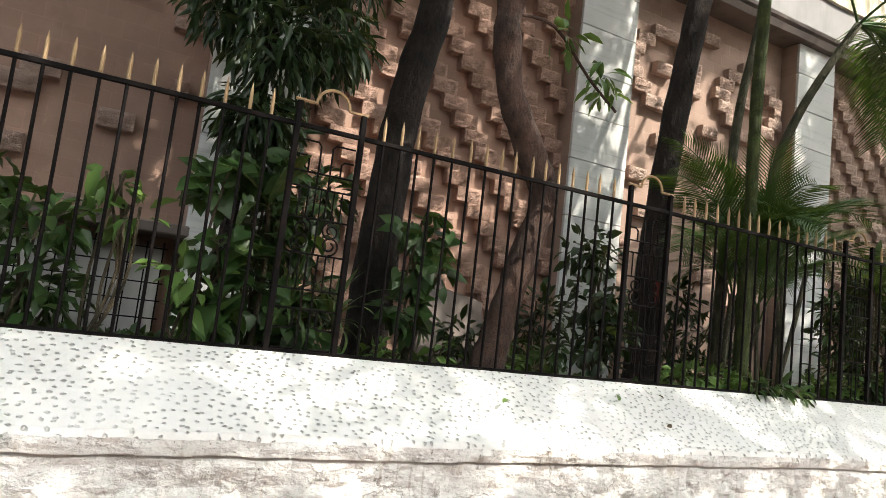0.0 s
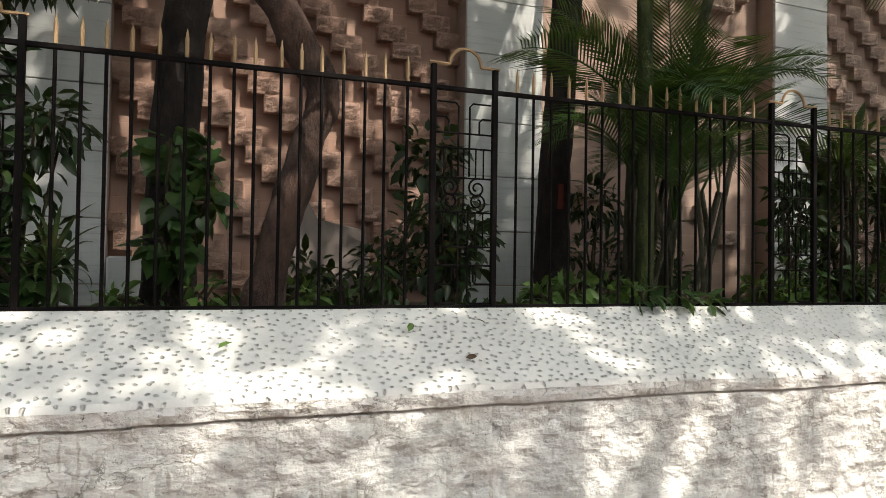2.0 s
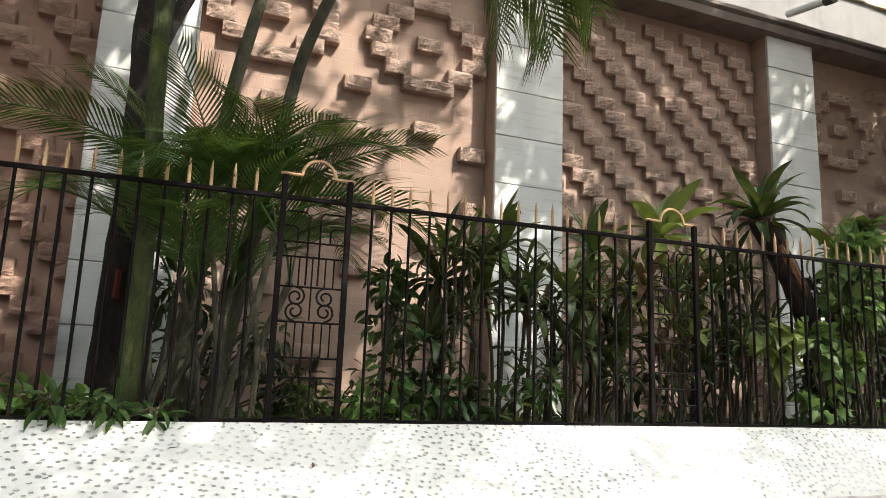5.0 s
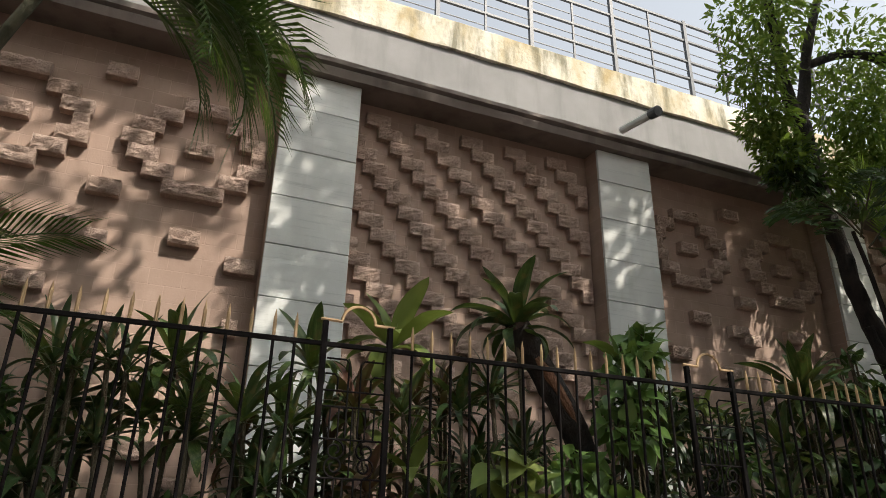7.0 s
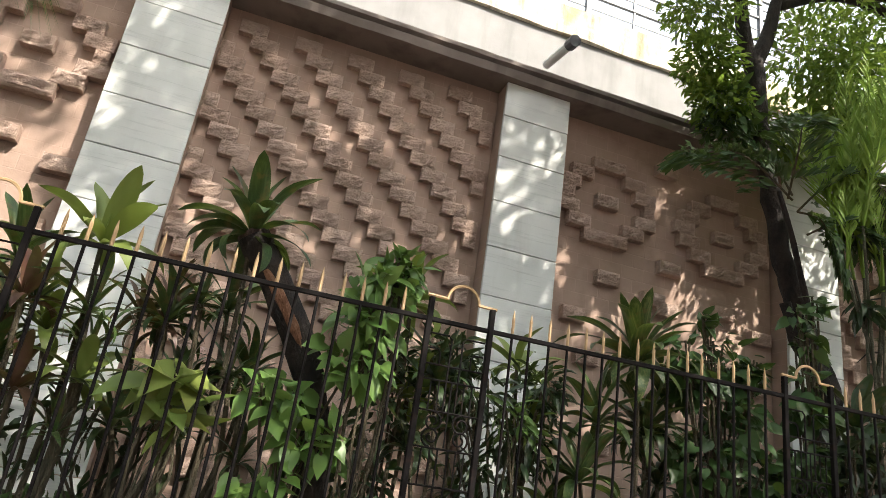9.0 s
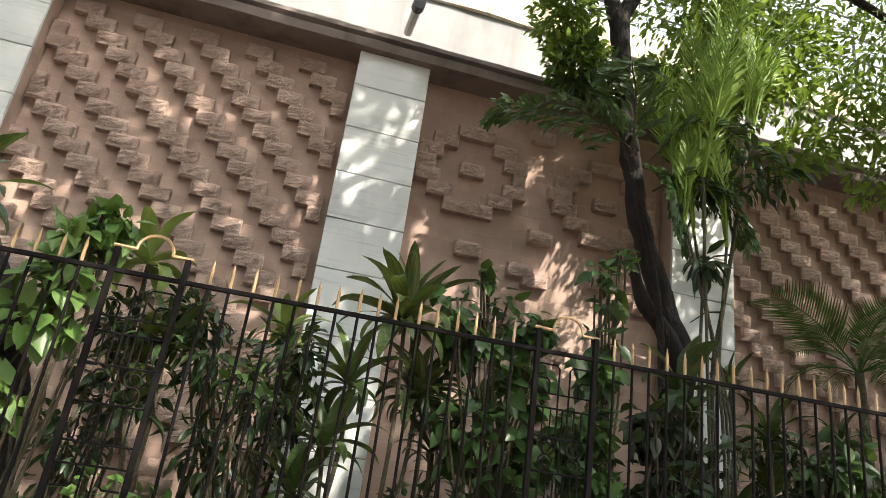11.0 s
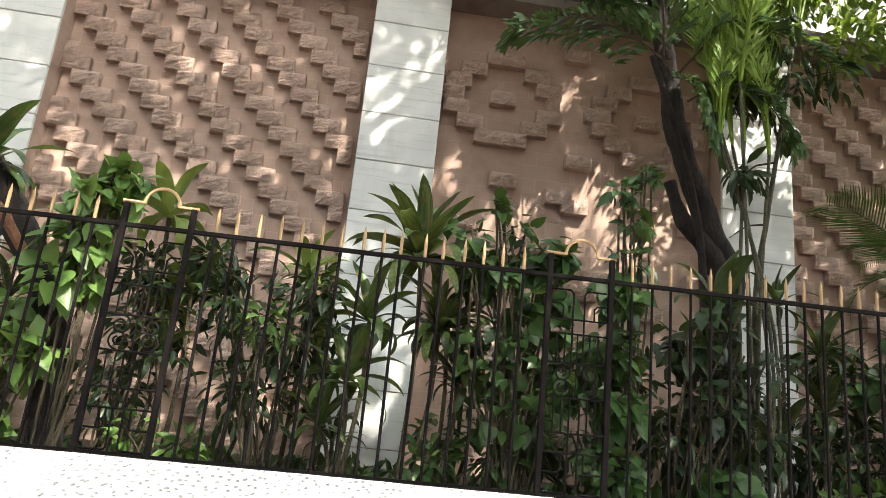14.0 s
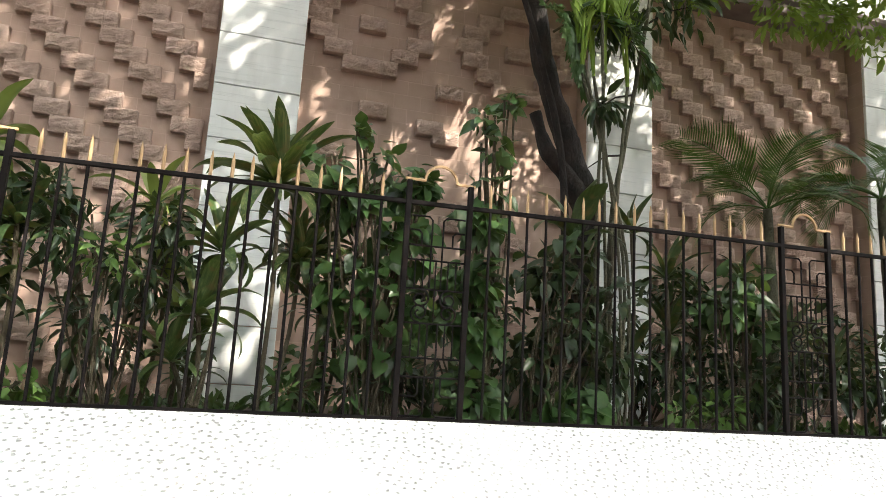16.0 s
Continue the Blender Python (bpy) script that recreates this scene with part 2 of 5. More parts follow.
def prism(profile, x0, x1, steps, wobble=0.0, seed=0):
    """A profile in y and z drawn along x, with uneven edges."""
    bm = bmesh.new()
    rings = []
    for i in range(steps + 1):
        x = x0 + (x1 - x0) * i / steps
        ring = []
        for k, (y, z) in enumerate(profile):
            d = noise.noise_vector(Vector((x * 1.7, k * 3.1 + seed, 0))) * wobble + noise.noise_vector(Vector((x * 7, k * 3.1 + seed, 5))) * wobble * 0.5
            ring.append(bm.verts.new((x, y + d.y, z + d.z)))
        rings.append(ring)
    n = len(profile)
    for a, b in zip(rings, rings[1:]):
        for k in range(n):
            bm.faces.new((a[k], a[(k + 1) % n], b[(k + 1) % n], b[k]))
    bm.faces.new(rings[0][::-1])
    bm.faces.new(rings[-1])
    bmesh.ops.recalc_face_normals(bm, faces=bm.faces)
    return bm


# ---- ground ----
tagged(link("ground", boxes((-400, 400, -400, 400, -0.5, -0.16)), ROAD), "grey asphalt street ground", "ground", kind="structure")
tagged(link("pavement", boxes((-30, 50, -2.6, 2.95, -0.3, 0.0)), PAVE), "worn reddish brown pavement along a white wall", "pavement", kind="structure")

# ---- boundary wall, a little askew to the building ----
ASKEW = pose(0, 0, 0, 0, 0, -1.26)
STEPS = 1500
rows = [(2.935, -0.1 + 0.938 * k / 34, 1.0) for k in range(35)]
rows += [(2.95, 0.846, 0.7), (2.95, 0.850, 0.7), (2.917, 0.856, 0.7), (2.908, 0.89, 0.6), (2.908, 0.92, 0.6), (2.925, 0.948, 0.4)]
rows += [(2.925 + 0.495 * k / 12, 0.948 + 0.317 * k / 12, 0.25) for k in range(1, 13)] + [(3.445, 1.24, 0.1), (3.62, 1.235, 0.1), (3.62, -0.1, 0.0)]
verts, faces = [], []
for i in range(STEPS + 1):
    x = -9 + 33 * i / STEPS
    sag = 0.012 * noise.noise(Vector((x * 1.1, 3, 0)))
    for y, z, a in rows:
        p = Vector((x, y, z))
        d = a * (0.018 * noise.noise(Vector((x * 4.2, z * 5.5, 1))) + 0.018 * noise.noise(Vector((x * 9, z * 13, 2))) + 0.010 * noise.noise(Vector((x * 19, z * 22, 3))))
        dz = (sag + 0.006 * noise.noise(Vector((x * 9, z * 2, 7)))) * (1 if 0.8 < z < 1.0 else 0.25)
        verts.append((x, y - d, z + dz))
n = len(rows)
for i in range(STEPS):
    for k in range(n - 1):
        a = i * n + k
        faces.append((a, a + n, a + n + 1, a + 1))
me = bpy.data.meshes.new("wall_boundary")
me.from_pydata(verts, [], faces)
me.update()
bm = bmesh.new()
bm.from_mesh(me)
wall = link("wall_boundary", bm, [WHITE_FACE, WHITE_SLOPE], m=ASKEW)
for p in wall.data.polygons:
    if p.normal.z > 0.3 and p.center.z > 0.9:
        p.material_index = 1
tagged(wall, "low white plastered boundary wall with sloping top", "wall", kind="structure")
tagged(link("garden_bed", boxes((-14, 34, 3.5, 5.75, 0.0, 1.17)), SOIL, m=pose(0, 0, 0)), "dark earth garden bed behind the railing", "ground", kind="structure")

# ---- building ----
PITCH = 3.5
PILLARS = [(-6.33, -5.60), (-2.83, -2.10), (0.64, 1.37), (4.14, 4.88), (7.62, 8.36), (11.14, 11.86), (14.64, 15.36), (18.12, 18.84), (21.6, 22.33)]
FACE = 5.66
TOP = 5.63
BAYS = list(zip(PILLARS, PILLARS[1:]))
tagged(link("wall_building", boxes((-14, 34, FACE, FACE + 0.5, 0.0, 5.86)), DRESSED), "brown dressed sandstone building wall", "wall", kind="structure")


def beveled(bm, width):
    bmesh.ops.bevel(bm, geom=list(bm.edges), offset=width, segments=1, affect="EDGES")
    return bm


for x0, x1 in PILLARS:
    pier = tagged(link("pillar", boxes((x0 + 0.004, x1 - 0.004, 5.44, FACE - 0.003, 0.9, TOP)), DRESSED), "pale grey stone slab pilaster", "pillar", kind="structure")
    joints = [0.95, 1.32, 1.79, 2.27, 2.75, 3.34, 3.82, 4.29, 4.77, 5.235, TOP]
    for z0, z1 in zip(joints, joints[1:]):
        slab = beveled(boxes((x0, x1, 5.40 + random.uniform(-0.002, 0.002), 5.437, z0 + 0.004, z1 - 0.004)), 0.004)
        part("slab", slab, PILLAR, pier)

bm = prism([(5.32, 5.634), (5.30, 5.72), (5.44, 5.735), (5.44, 5.80), (5.36, 5.82), (5.36, 5.87), (6.9, 5.87), (6.9, 5.634)], -14, 34, 300, 0.008, 3)
tagged(link("beam_cornice", bm, BEAM), "weathered brown plaster cornice beam over the pilasters", "beam", kind="structure")
tagged(link("wall_upper", boxes((-14, 34, 6.75, 7.0, 5.85, 7.62)), UPPER), "smooth grey plastered upper wall", "wall", kind="structure")
bm = prism([(6.70, 7.60), (6.70, 8.06), (6.74, 8.10), (7.05, 8.10), (7.05, 7.60)], -14, 34, 240, 0.02, 9)
tagged(link("wall_parapet", bm, PARAPET), "cream parapet with dark and yellow weather stains", "wall", kind="structure")
tagged(link("roof", boxes((-14, 34, 6.99, 16, 7.5, 7.6)), CONCRETE), "flat grey concrete roof", "roof", kind="structure")

# roof railing: posts, thin uprights and rails
railing = tagged(new("roof_railing"), "dark grey metal roof railing with horizontal bars", "railing")
railing.location = (0, 6.85, 8.1)
bm_post = boxes((-0.03, 0.03, -0.03, 0.03, -0.05, 1.62))
post_ob = part("post", bm_post, GREY_IRON, railing, m=pose(-12.8, 0, 0))
bm_mid = boxes((-0.014, 0.014, -0.014, 0.014, -0.05, 1.6))
mid_ob = part("upright", bm_mid, GREY_IRON, railing, m=pose(-12.05, 0, 0))
for k in range(1, 31):
    for ob, off in ((post_ob, -12.8), (mid_ob, -12.05)):
        o = new(ob.name, ob.data)
        o.parent, o.location = railing, (off + 1.5 * k, 0, 0)
for z in (0.42, 0.77, 1.2, 1.57):
    part("rail", boxes((-14, 34, -0.02, 0.02, z - 0.018, z + 0.018)), GREY_IRON, railing)
for z in (0.2, 0.58, 0.96, 1.38):
    part("wire", boxes((-14, 34, -0.006, 0.006, z - 0.006, z + 0.006)), GREY_IRON, railing)

# rain spout over a pilaster
bm = bmesh.new()
tube(bm, [(0, 0, 0), (0, -0.60, -0.11)], 0.045, 12)
spout = tagged(link("rain_spout", bm, PILLAR, m=pose(11.57, 5.46, 6.03), smooth=False), "grey rain spout pipe with a dark mouth on the cornice", "pipe")
bm = bmesh.new()
tube(bm, [(0, -0.52, -0.096), (0, -0.64, -0.118)], 0.062, 12)
part("collar", bm, GREY_IRON, spout, "dark grey collar")


# split-faced stones that stand proud of the wall
def stone_mesh(w, seed, proud, mat):
    """A split block: flat arrises, a broken face with ridges that run along its bed."""
    r = random.Random(seed)
    bm = bmesh.new()
    nx, nz, h = max(4, round(w / 0.034)), 5, 0.139
    front = []
    for i in range(nx + 1):
        col = []
        for k in range(nz + 1):
            x, z = w * i / nx, h * k / nz
            inner = 0 < i < nx and 0 < k < nz
            q = Vector((x * 9 + seed * 3.7, z * 24, seed * 1.3))
            d = 0.86 + 0.20 * noise.noise(q) + 0.16 * abs(noise.noise(q * 2.3)) + r.uniform(-0.05, 0.05) if inner else 0.80 + 0.08 * noise.noise(q * 1.7)
            jog = 0.006 if inner else 0.0015
            col.append(bm.verts.new((x + r.uniform(-jog, jog), -proud * max(0.35, d), z + r.uniform(-jog, jog))))
        front.append(col)
    for i in range(nx):
        for k in range(nz):
            bm.faces.new((front[i][k], front[i + 1][k], front[i + 1][k + 1], front[i][k + 1]))
    rim = [front[i][0] for i in range(nx + 1)] + [front[nx][k] for k in range(1, nz + 1)] + [front[i][nz] for i in range(nx - 1, -1, -1)] + [front[0][k] for k in range(nz - 1, 0, -1)]
    back = [bm.verts.new((v.co.x, 0.01, v.co.z)) for v in rim]
    for i in range(len(rim)):
        j = (i + 1) % len(rim)
        bm.faces.new((rim[i], back[i], back[j], rim[j]))
    bmesh.ops.recalc_face_normals(bm, faces=bm.faces)
    me = bpy.data.meshes.new("stone")
    bm.to_mesh(me)
    bm.free()
    me.materials.append(mat)
    return me


UNIT, COURSE = 0.1295, 0.1405
STONES = {(w, deep): [stone_mesh(w * UNIT - 0.004, 40 * w + s, 0.12 if deep else 0.092, STONE_RED if deep == 2 else STONE) for s in range(7)] for w in (1, 2, 3, 4) for deep in (0, 1, 2)}


def stones(wall, spots, deep):
    """spots: x, z and width in units"""
    for x, z, w in spots:
        o = new("stone", random.choice(STONES[w, deep]))
        o.parent = wall
        o.location = (x, FACE, z)


def stair_bay(x0, x1, start):
    spots = []
    for k in range(-2, 31):
        z = 5.364 - COURSE * k
        if z < 1.1 or z > 5.48:
            continue
        for q in range(-14, 14):
            x = start + UNIT * k + 0.525 * q
            a, b = max(x, x0), min(x + 2 * UNIT, x1)
            w = round((b - a) / UNIT)
            if w >= 1:
                spots.append((a, z, w))
    return spots


RING = [(3, [(-1.5, 3)]), (2, [(-3.4, 2), (1.5, 2)]), (1, [(-4.5, 2), (2.5, 2)]), (0, [(-5, 2), (-1, 2), (3.4, 1)]),
        (-1, [(-4.5, 2), (2.6, 2)]), (-2, [(-3.4, 2), (1.5, 2)]), (-3, [(-2, 4)])]


def ring(x, z):
    return [(x + u * UNIT, z + row * COURSE, w) for row, us in RING for u, w in us]


bay_walls = []
for n, ((a, b), (c, d)) in enumerate(BAYS):
    bm = boxes((b + 0.004, c - 0.004, FACE - 0.006, FACE + 0.05, 1.0, TOP))
    w = tagged(link("wall_bay_%d" % n, bm, DRESSED_RED if n in (1, 2) else DRESSED), "brown sandstone wall bay with stones standing proud", "wall", kind="structure")
    if n in (0, 4, 6):
        stones(w, stair_bay(b, c, 9.01 + 3.49 * (n - 4)), 0)
    elif n == 2:
        stones(w, stair_bay(b, c, 9.01 + 3.5 * (n - 4) + 0.1), 2)
    else:
        x = {1: -2.10, 3: 4.88, 5: 11.86, 7: 18.84}[n]
        spots = ring(x + 0.62, 4.64) + ring(x + 2.10, 4.60)
        for u, z, k in ((1.22, 5.22, 2), (0.55, 3.80, 2), (1.28, 4.08, 2), (1.97, 3.74, 2), (1.10, 3.70, 2), (1.26, 3.62, 2), (0.38, 2.95, 2), (1.38, 2.80, 2), (1.50, 2.94, 2),
                        (2.03, 2.67, 2), (1.35, 2.36, 2), (0.54, 2.14, 2), (2.5, 3.01, 1), (2.45, 3.56, 2), (0.2, 3.35, 2), (1.0, 1.60, 2), (2.2, 1.75, 2), (0.9, 3.2, 2), (1.9, 2.0, 2), (0.15, 2.6, 1)):
            spots.append((x + u, z, k))
        stones(w, spots, 1)

# grilled vent low in the first bay and a loose block by its pilaster
vent = tagged(new("window_grille"), "pale shutter behind a rusty wire grille low on the wall", "window")
vent.location = (-0.55, 5.45, 1.12)
part("shutter", boxes((0.02, 1.08, 0.1, 0.16, 0, 0.72)), CONCRETE, vent)
part("hood", beveled(boxes((-0.1, 1.2, -0.22, 0.2, 0.80, 0.88)), 0.01), BEAM, vent)
for k in range(10):
    part("bar", boxes((0.03 + 0.115 * k, 0.04 + 0.115 * k, 0.0, 0.01, 0, 0.75)), IRON, vent)
for k in range(6):
    part("crossbar", boxes((0.0, 1.1, 0.011, 0.02, 0.05 + 0.13 * k, 0.06 + 0.13 * k)), IRON, vent)
tagged(link("stone_block", beveled(boxes((1.40, 1.66, 5.2, 5.6, 1.14, 1.52)), 0.015), PILLAR), "pale stone block beside the pilaster", "stone")

bm = bmesh.new()
outline = [(2.54, 1.15), (2.79, 2.02), (2.88, 1.84), (3.26, 1.76), (3.30, 1.15)]
front = [bm.verts.new((x, 5.22 + 0.22 * (z - 1.15), z)) for x, z in outline]
back = [bm.verts.new((x, 5.28 + 0.22 * (z - 1.15), z)) for x, z in outline]
bm.faces.new(front)
bm.faces.new(back[::-1])
for k in range(5):
    bm.faces.new((front[k], back[k], back[(k + 1) % 5], front[(k + 1) % 5]))
bmesh.ops.recalc_face_normals(bm, faces=bm.faces)
tagged(link("broken_slab", beveled(bm, 0.006), BEAM), "broken pale stone slab leaning on the wall", "stone")

# ---- railing on the boundary wall ----
RAIL_Z = 2.44
ARCHES = [-8.37, -6.09, -3.80, -1.52, 0.77, 3.03, 5.32, 7.65, 9.99, 12.32, 14.75, 17.03, 19.33, 21.63, 23.93]
BAR = bpy.data.meshes.new("bar")
bm = bmesh.new()
tube(bm, [(0, 0, 1.232), (0, 0, RAIL_Z + 0.01)], 0.0085, 6)
bm.to_mesh(BAR)
BAR.materials.append(IRON)
SPIKE = bpy.data.meshes.new("spike")
bm = bmesh.new()
tube(bm, [(0, 0, RAIL_Z + 0.012), (0, 0, RAIL_Z + 0.10), (0, 0, RAIL_Z + 0.148)], [0.0095, 0.0095, 0.0015], 6)
bm.to_mesh(SPIKE)
SPIKE.materials.append(GOLD)


def bend(*runs, r=0.006):
    bm = bmesh.new()
    for run in runs:
        tube(bm, [(x, 0, z) for x, z in run], r, 5)
    return bm


def arc(cx, cz, r, a0, a1, n=14, shrink=0.0):
    return [(cx + (r - shrink * i / n) * math.cos(radians(a0 + (a1 - a0) * i / n)), cz + (r - shrink * i / n) * math.sin(radians(a0 + (a1 - a0) * i / n))) for i in range(n + 1)]


def railing_section(x0, x1):
    fence = tagged(new("railing_section"), "black iron railing with gold spikes and an arched scroll panel", "railing", group="railing along the wall")
    fence.matrix_basis = ASKEW @ pose(x0, 3.455, 0)
    span = x1 - x0
    for x in (0.02, 0.375):
        part("post", beveled(boxes((x - 0.015, x + 0.015, -0.015, 0.015, 1.22, 2.562)), 0.003), IRON, fence)
    part("top_rail", beveled(boxes((-0.02, span - 0.003, -0.012, 0.012, RAIL_Z - 0.014, RAIL_Z + 0.010)), 0.003), IRON, fence)
    part("bottom_rail", boxes((0.0, span - 0.003, -0.012, 0.012, 1.264, 1.281)), IRON, fence)
    bm = bend([(-0.005, 2.571), (0.105, 2.568)] + arc(0.20, 2.568, 0.092, 180, 0) + [(0.295, 2.568), (0.40, 2.566)], r=0.009)
    part("arch", bm, GOLD, fence, "gold painted arch")
    mid = 0.197
    for s in (-1, 1):
        side = mid + s * 0.155
        part("hook", bend([(side, 2.365), (mid + s * 0.05, 2.365), (mid + s * 0.032, 2.347), (mid + s * 0.032, 1.97)], r=0.0055), IRON, fence)
        part("hook", bend([(side, 2.285), (mid + s * 0.105, 2.285), (mid + s * 0.088, 2.268), (mid + s * 0.088, 2.20)], r=0.0055), IRON, fence)
        for z, a in ((1.908, 90), (1.832, -90)):
            part("scroll", bend(arc(mid + s * 0.078, z, 0.052, a if s > 0 else 180 - a, (a + 520) if s > 0 else (180 - a - 520), 24, 0.036), r=0.0055), IRON, fence)
        part("foot_scroll", bend([(side, 1.39), (mid + s * 0.075, 1.39), (mid + s * 0.062, 1.405), (mid + s * 0.062, 1.49)], r=0.0055), IRON, fence)
        part("foot_scroll", bend([(mid + s * 0.028, 1.775), (mid + s * 0.028, 1.30), (mid + s * 0.045, 1.287), (side, 1.287)], r=0.0055), IRON, fence)
        for u in (0.07, 0.115):
            part("thin_bar", bend([(mid + s * u, 2.12), (mid + s * u, 1.96)], r=0.0045), IRON, fence)
            part("thin_bar", bend([(mid + s * u, 1.775), (mid + s * u, 1.59)], r=0.0045), IRON, fence)
    for z in (2.20, 2.12, 1.96, 1.775, 1.59, 1.49):
        part("crossbar", bend([(0.03, z), (0.365, z)], r=0.0055), IRON, fence)
    part("thin_bar", bend([(mid, 2.12), (mid, 1.785)], r=0.0045), IRON, fence)
    n = round((span - 0.40 - 0.06) / 0.1155)
    step = (span - 0.395 - 0.02) / (n + 1)
    for k in range(n):
        lean = random.uniform(-0.006, 0.006)
        b = new("bar", BAR)
        b.parent, b.location = fence, (0.395 + step * (k + 1) + lean, 0, 0)
        b.rotation_euler = (0, random.uniform(-0.003, 0.003), 0)
        s = new("spike", SPIKE)
        s.parent = b
    return fence


for x0, x1 in zip(ARCHES, ARCHES[1:]):
    railing_section(x0, x1)

# ---- plants ----
def leaf_material(name, a, b, rough=0.4, thin=0.22, streak=None):
    m = material(name, a, rough)
    n = Nodes(m)
    c = n.mix(n.island(), a, b)
    c = n.mix(n.random(), c, n.mix(0.5, a, b))
    c = n.mix(n.ramp(n.noise(9, 4), (0.55, 0.0), (0.8, 0.35)), c, (0.16, 0.15, 0.04))
    n.b.inputs["Specular IOR Level"].default_value = 0.36
    if streak:
        c = n.mix(n.ramp(n.noise(2.2, 4, (0.5, 16, 16)), (0.46, 0.0), (0.66, 0.75)), c, streak)
        c = n.mix(n.ramp(n.noise(5, 4), (0.60, 0.0), (0.72, 0.7)), c, (0.11, 0.075, 0.03))
    n.done(c, None, n.bump(n.noise(60, 3), 0.15, 0.004))
    tr = n.node("ShaderNodeBsdfTranslucent", Color=n.mix(0.5, c, (0.25, 0.35, 0.05)))
    mx = n.node("ShaderNodeMixShader", Fac=thin)
    n.t.links.new(n.b.outputs[0], mx.inputs[1])
    n.t.links.new(tr.outputs[0], mx.inputs[2])
    n.t.links.new(mx.outputs[0], n.t.nodes["Material Output"].inputs["Surface"])
    return m


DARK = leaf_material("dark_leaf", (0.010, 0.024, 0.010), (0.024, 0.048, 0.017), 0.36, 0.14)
MID = leaf_material("green_leaf", (0.018, 0.048, 0.014), (0.048, 0.10, 0.027), 0.36, 0.18)
BRIGHT = leaf_material("bright_leaf", (0.065, 0.14, 0.03), (0.135, 0.23, 0.06))
YELLOW = leaf_material("yellow_green_leaf", (0.10, 0.15, 0.035), (0.21, 0.25, 0.06))
PALM = leaf_material("palm_leaf", (0.018, 0.055, 0.011), (0.05, 0.115, 0.02))
FEATHER = leaf_material("feather_palm_leaf", (0.13, 0.25, 0.032), (0.25, 0.37, 0.055), 0.5, 0.4)
STRAP_DARK = leaf_material("dark_strap_leaf", (0.014, 0.034, 0.012), (0.034, 0.062, 0.02), 0.38, 0.12, (0.05, 0.085, 0.03))
STRAP_MID = leaf_material("green_strap_leaf", (0.022, 0.055, 0.014), (0.05, 0.09, 0.024), 0.38, 0.14, (0.12, 0.16, 0.05))
STRAP_STRIPED = leaf_material("striped_strap_leaf", (0.024, 0.052, 0.014), (0.045, 0.078, 0.022), 0.38, 0.12, (0.15, 0.16, 0.06))
RED = leaf_material("reddish_leaf", (0.06, 0.025, 0.022), (0.11, 0.045, 0.03))
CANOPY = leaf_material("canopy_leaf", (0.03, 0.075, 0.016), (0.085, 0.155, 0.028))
# paler, yellower canopy leaf: sunlight on the forked tree's crown put into the colour
SUNLIT = leaf_material("sunny_crown_leaf", (0.07, 0.15, 0.022), (0.20, 0.28, 0.045), 0.45, 0.45)


def bark(name, a, b):
    m = material(name, a, 0.9)
    n = Nodes(m)
    c = n.mix(n.ramp(n.noise(9, 8, (1, 1, 0.6), 0.65), (0.4, 0.0), (0.75, 1.0)), a, b)
    h = n.bump(n.noise(18, 8, (1, 1, 0.5), 0.7), 1.0, 0.06)
    n.done(c, None, n.bump(n.noise(70, 4), 0.4, 0.006, h))
    return m


BARK = bark("brown_bark", (0.05, 0.03, 0.023), (0.16, 0.095, 0.07))
MOSSY = bark("mossy_palm_stem", (0.03, 0.045, 0.012), (0.10, 0.13, 0.03))
BARK_DARK = bark("dark_bark", (0.012, 0.010, 0.009), (0.05, 0.034, 0.027))
TORN = bark("torn_bark", (0.16, 0.07, 0.035), (0.30, 0.16, 0.09))
STEM = bark("green_stem", (0.05, 0.045, 0.025), (0.13, 0.10, 0.06))
RINGED = bark("palm_stem", (0.05, 0.055, 0.03), (0.14, 0.13, 0.085))

rng = np.random.default_rng(7)


def heart_mesh(name, pos, way, length, width, mat):
    """Heart-shaped leaves with two lobes at the stalk, joined."""
    n = len(pos)
    way = way / np.linalg.norm(way, axis=1, keepdims=True)
    side = np.cross(way, np.array([0.0, -0.55, 0.8]) + rng.normal(0, 0.35, (n, 3)))
    side /= np.linalg.norm(side, axis=1, keepdims=True) + 1e-9
    nrm = np.cross(side, way)
    L, W = length[:, None], width[:, None]
    rim = ((-0.12, 0.24), (0.0, 0.44), (0.22, 0.52), (0.48, 0.44), (0.74, 0.22))
    v = [pos, pos + way * L * 0.45 - nrm * L * 0.02, pos + way * L - nrm * L * 0.14]
    for s in (1, -1):
        v += [pos + way * L * a + side * s * W * b + nrm * (W * b * 0.22 - L * 0.12 * a * a) for a, b in rim]
    v = np.stack(v, 1).reshape(-1, 3)
    fan = [[0, 1, 3 + 2], [0, 5, 4], [0, 4, 3], [1, 6, 5], [1, 7, 6], [1, 2, 7]]
    fan += [[a, c + 5 if c > 2 else c, b + 5 if b > 2 else b] for a, b, c in fan]
    tris = (np.array(fan)[None] + np.arange(n)[:, None, None] * 13).reshape(-1, 3)
    me = bpy.data.meshes.new(name)
    me.from_pydata(v.tolist(), [], tris.tolist())
    me.materials.append(mat)
    me.polygons.foreach_set("use_smooth", [True] * len(me.polygons))
    return me


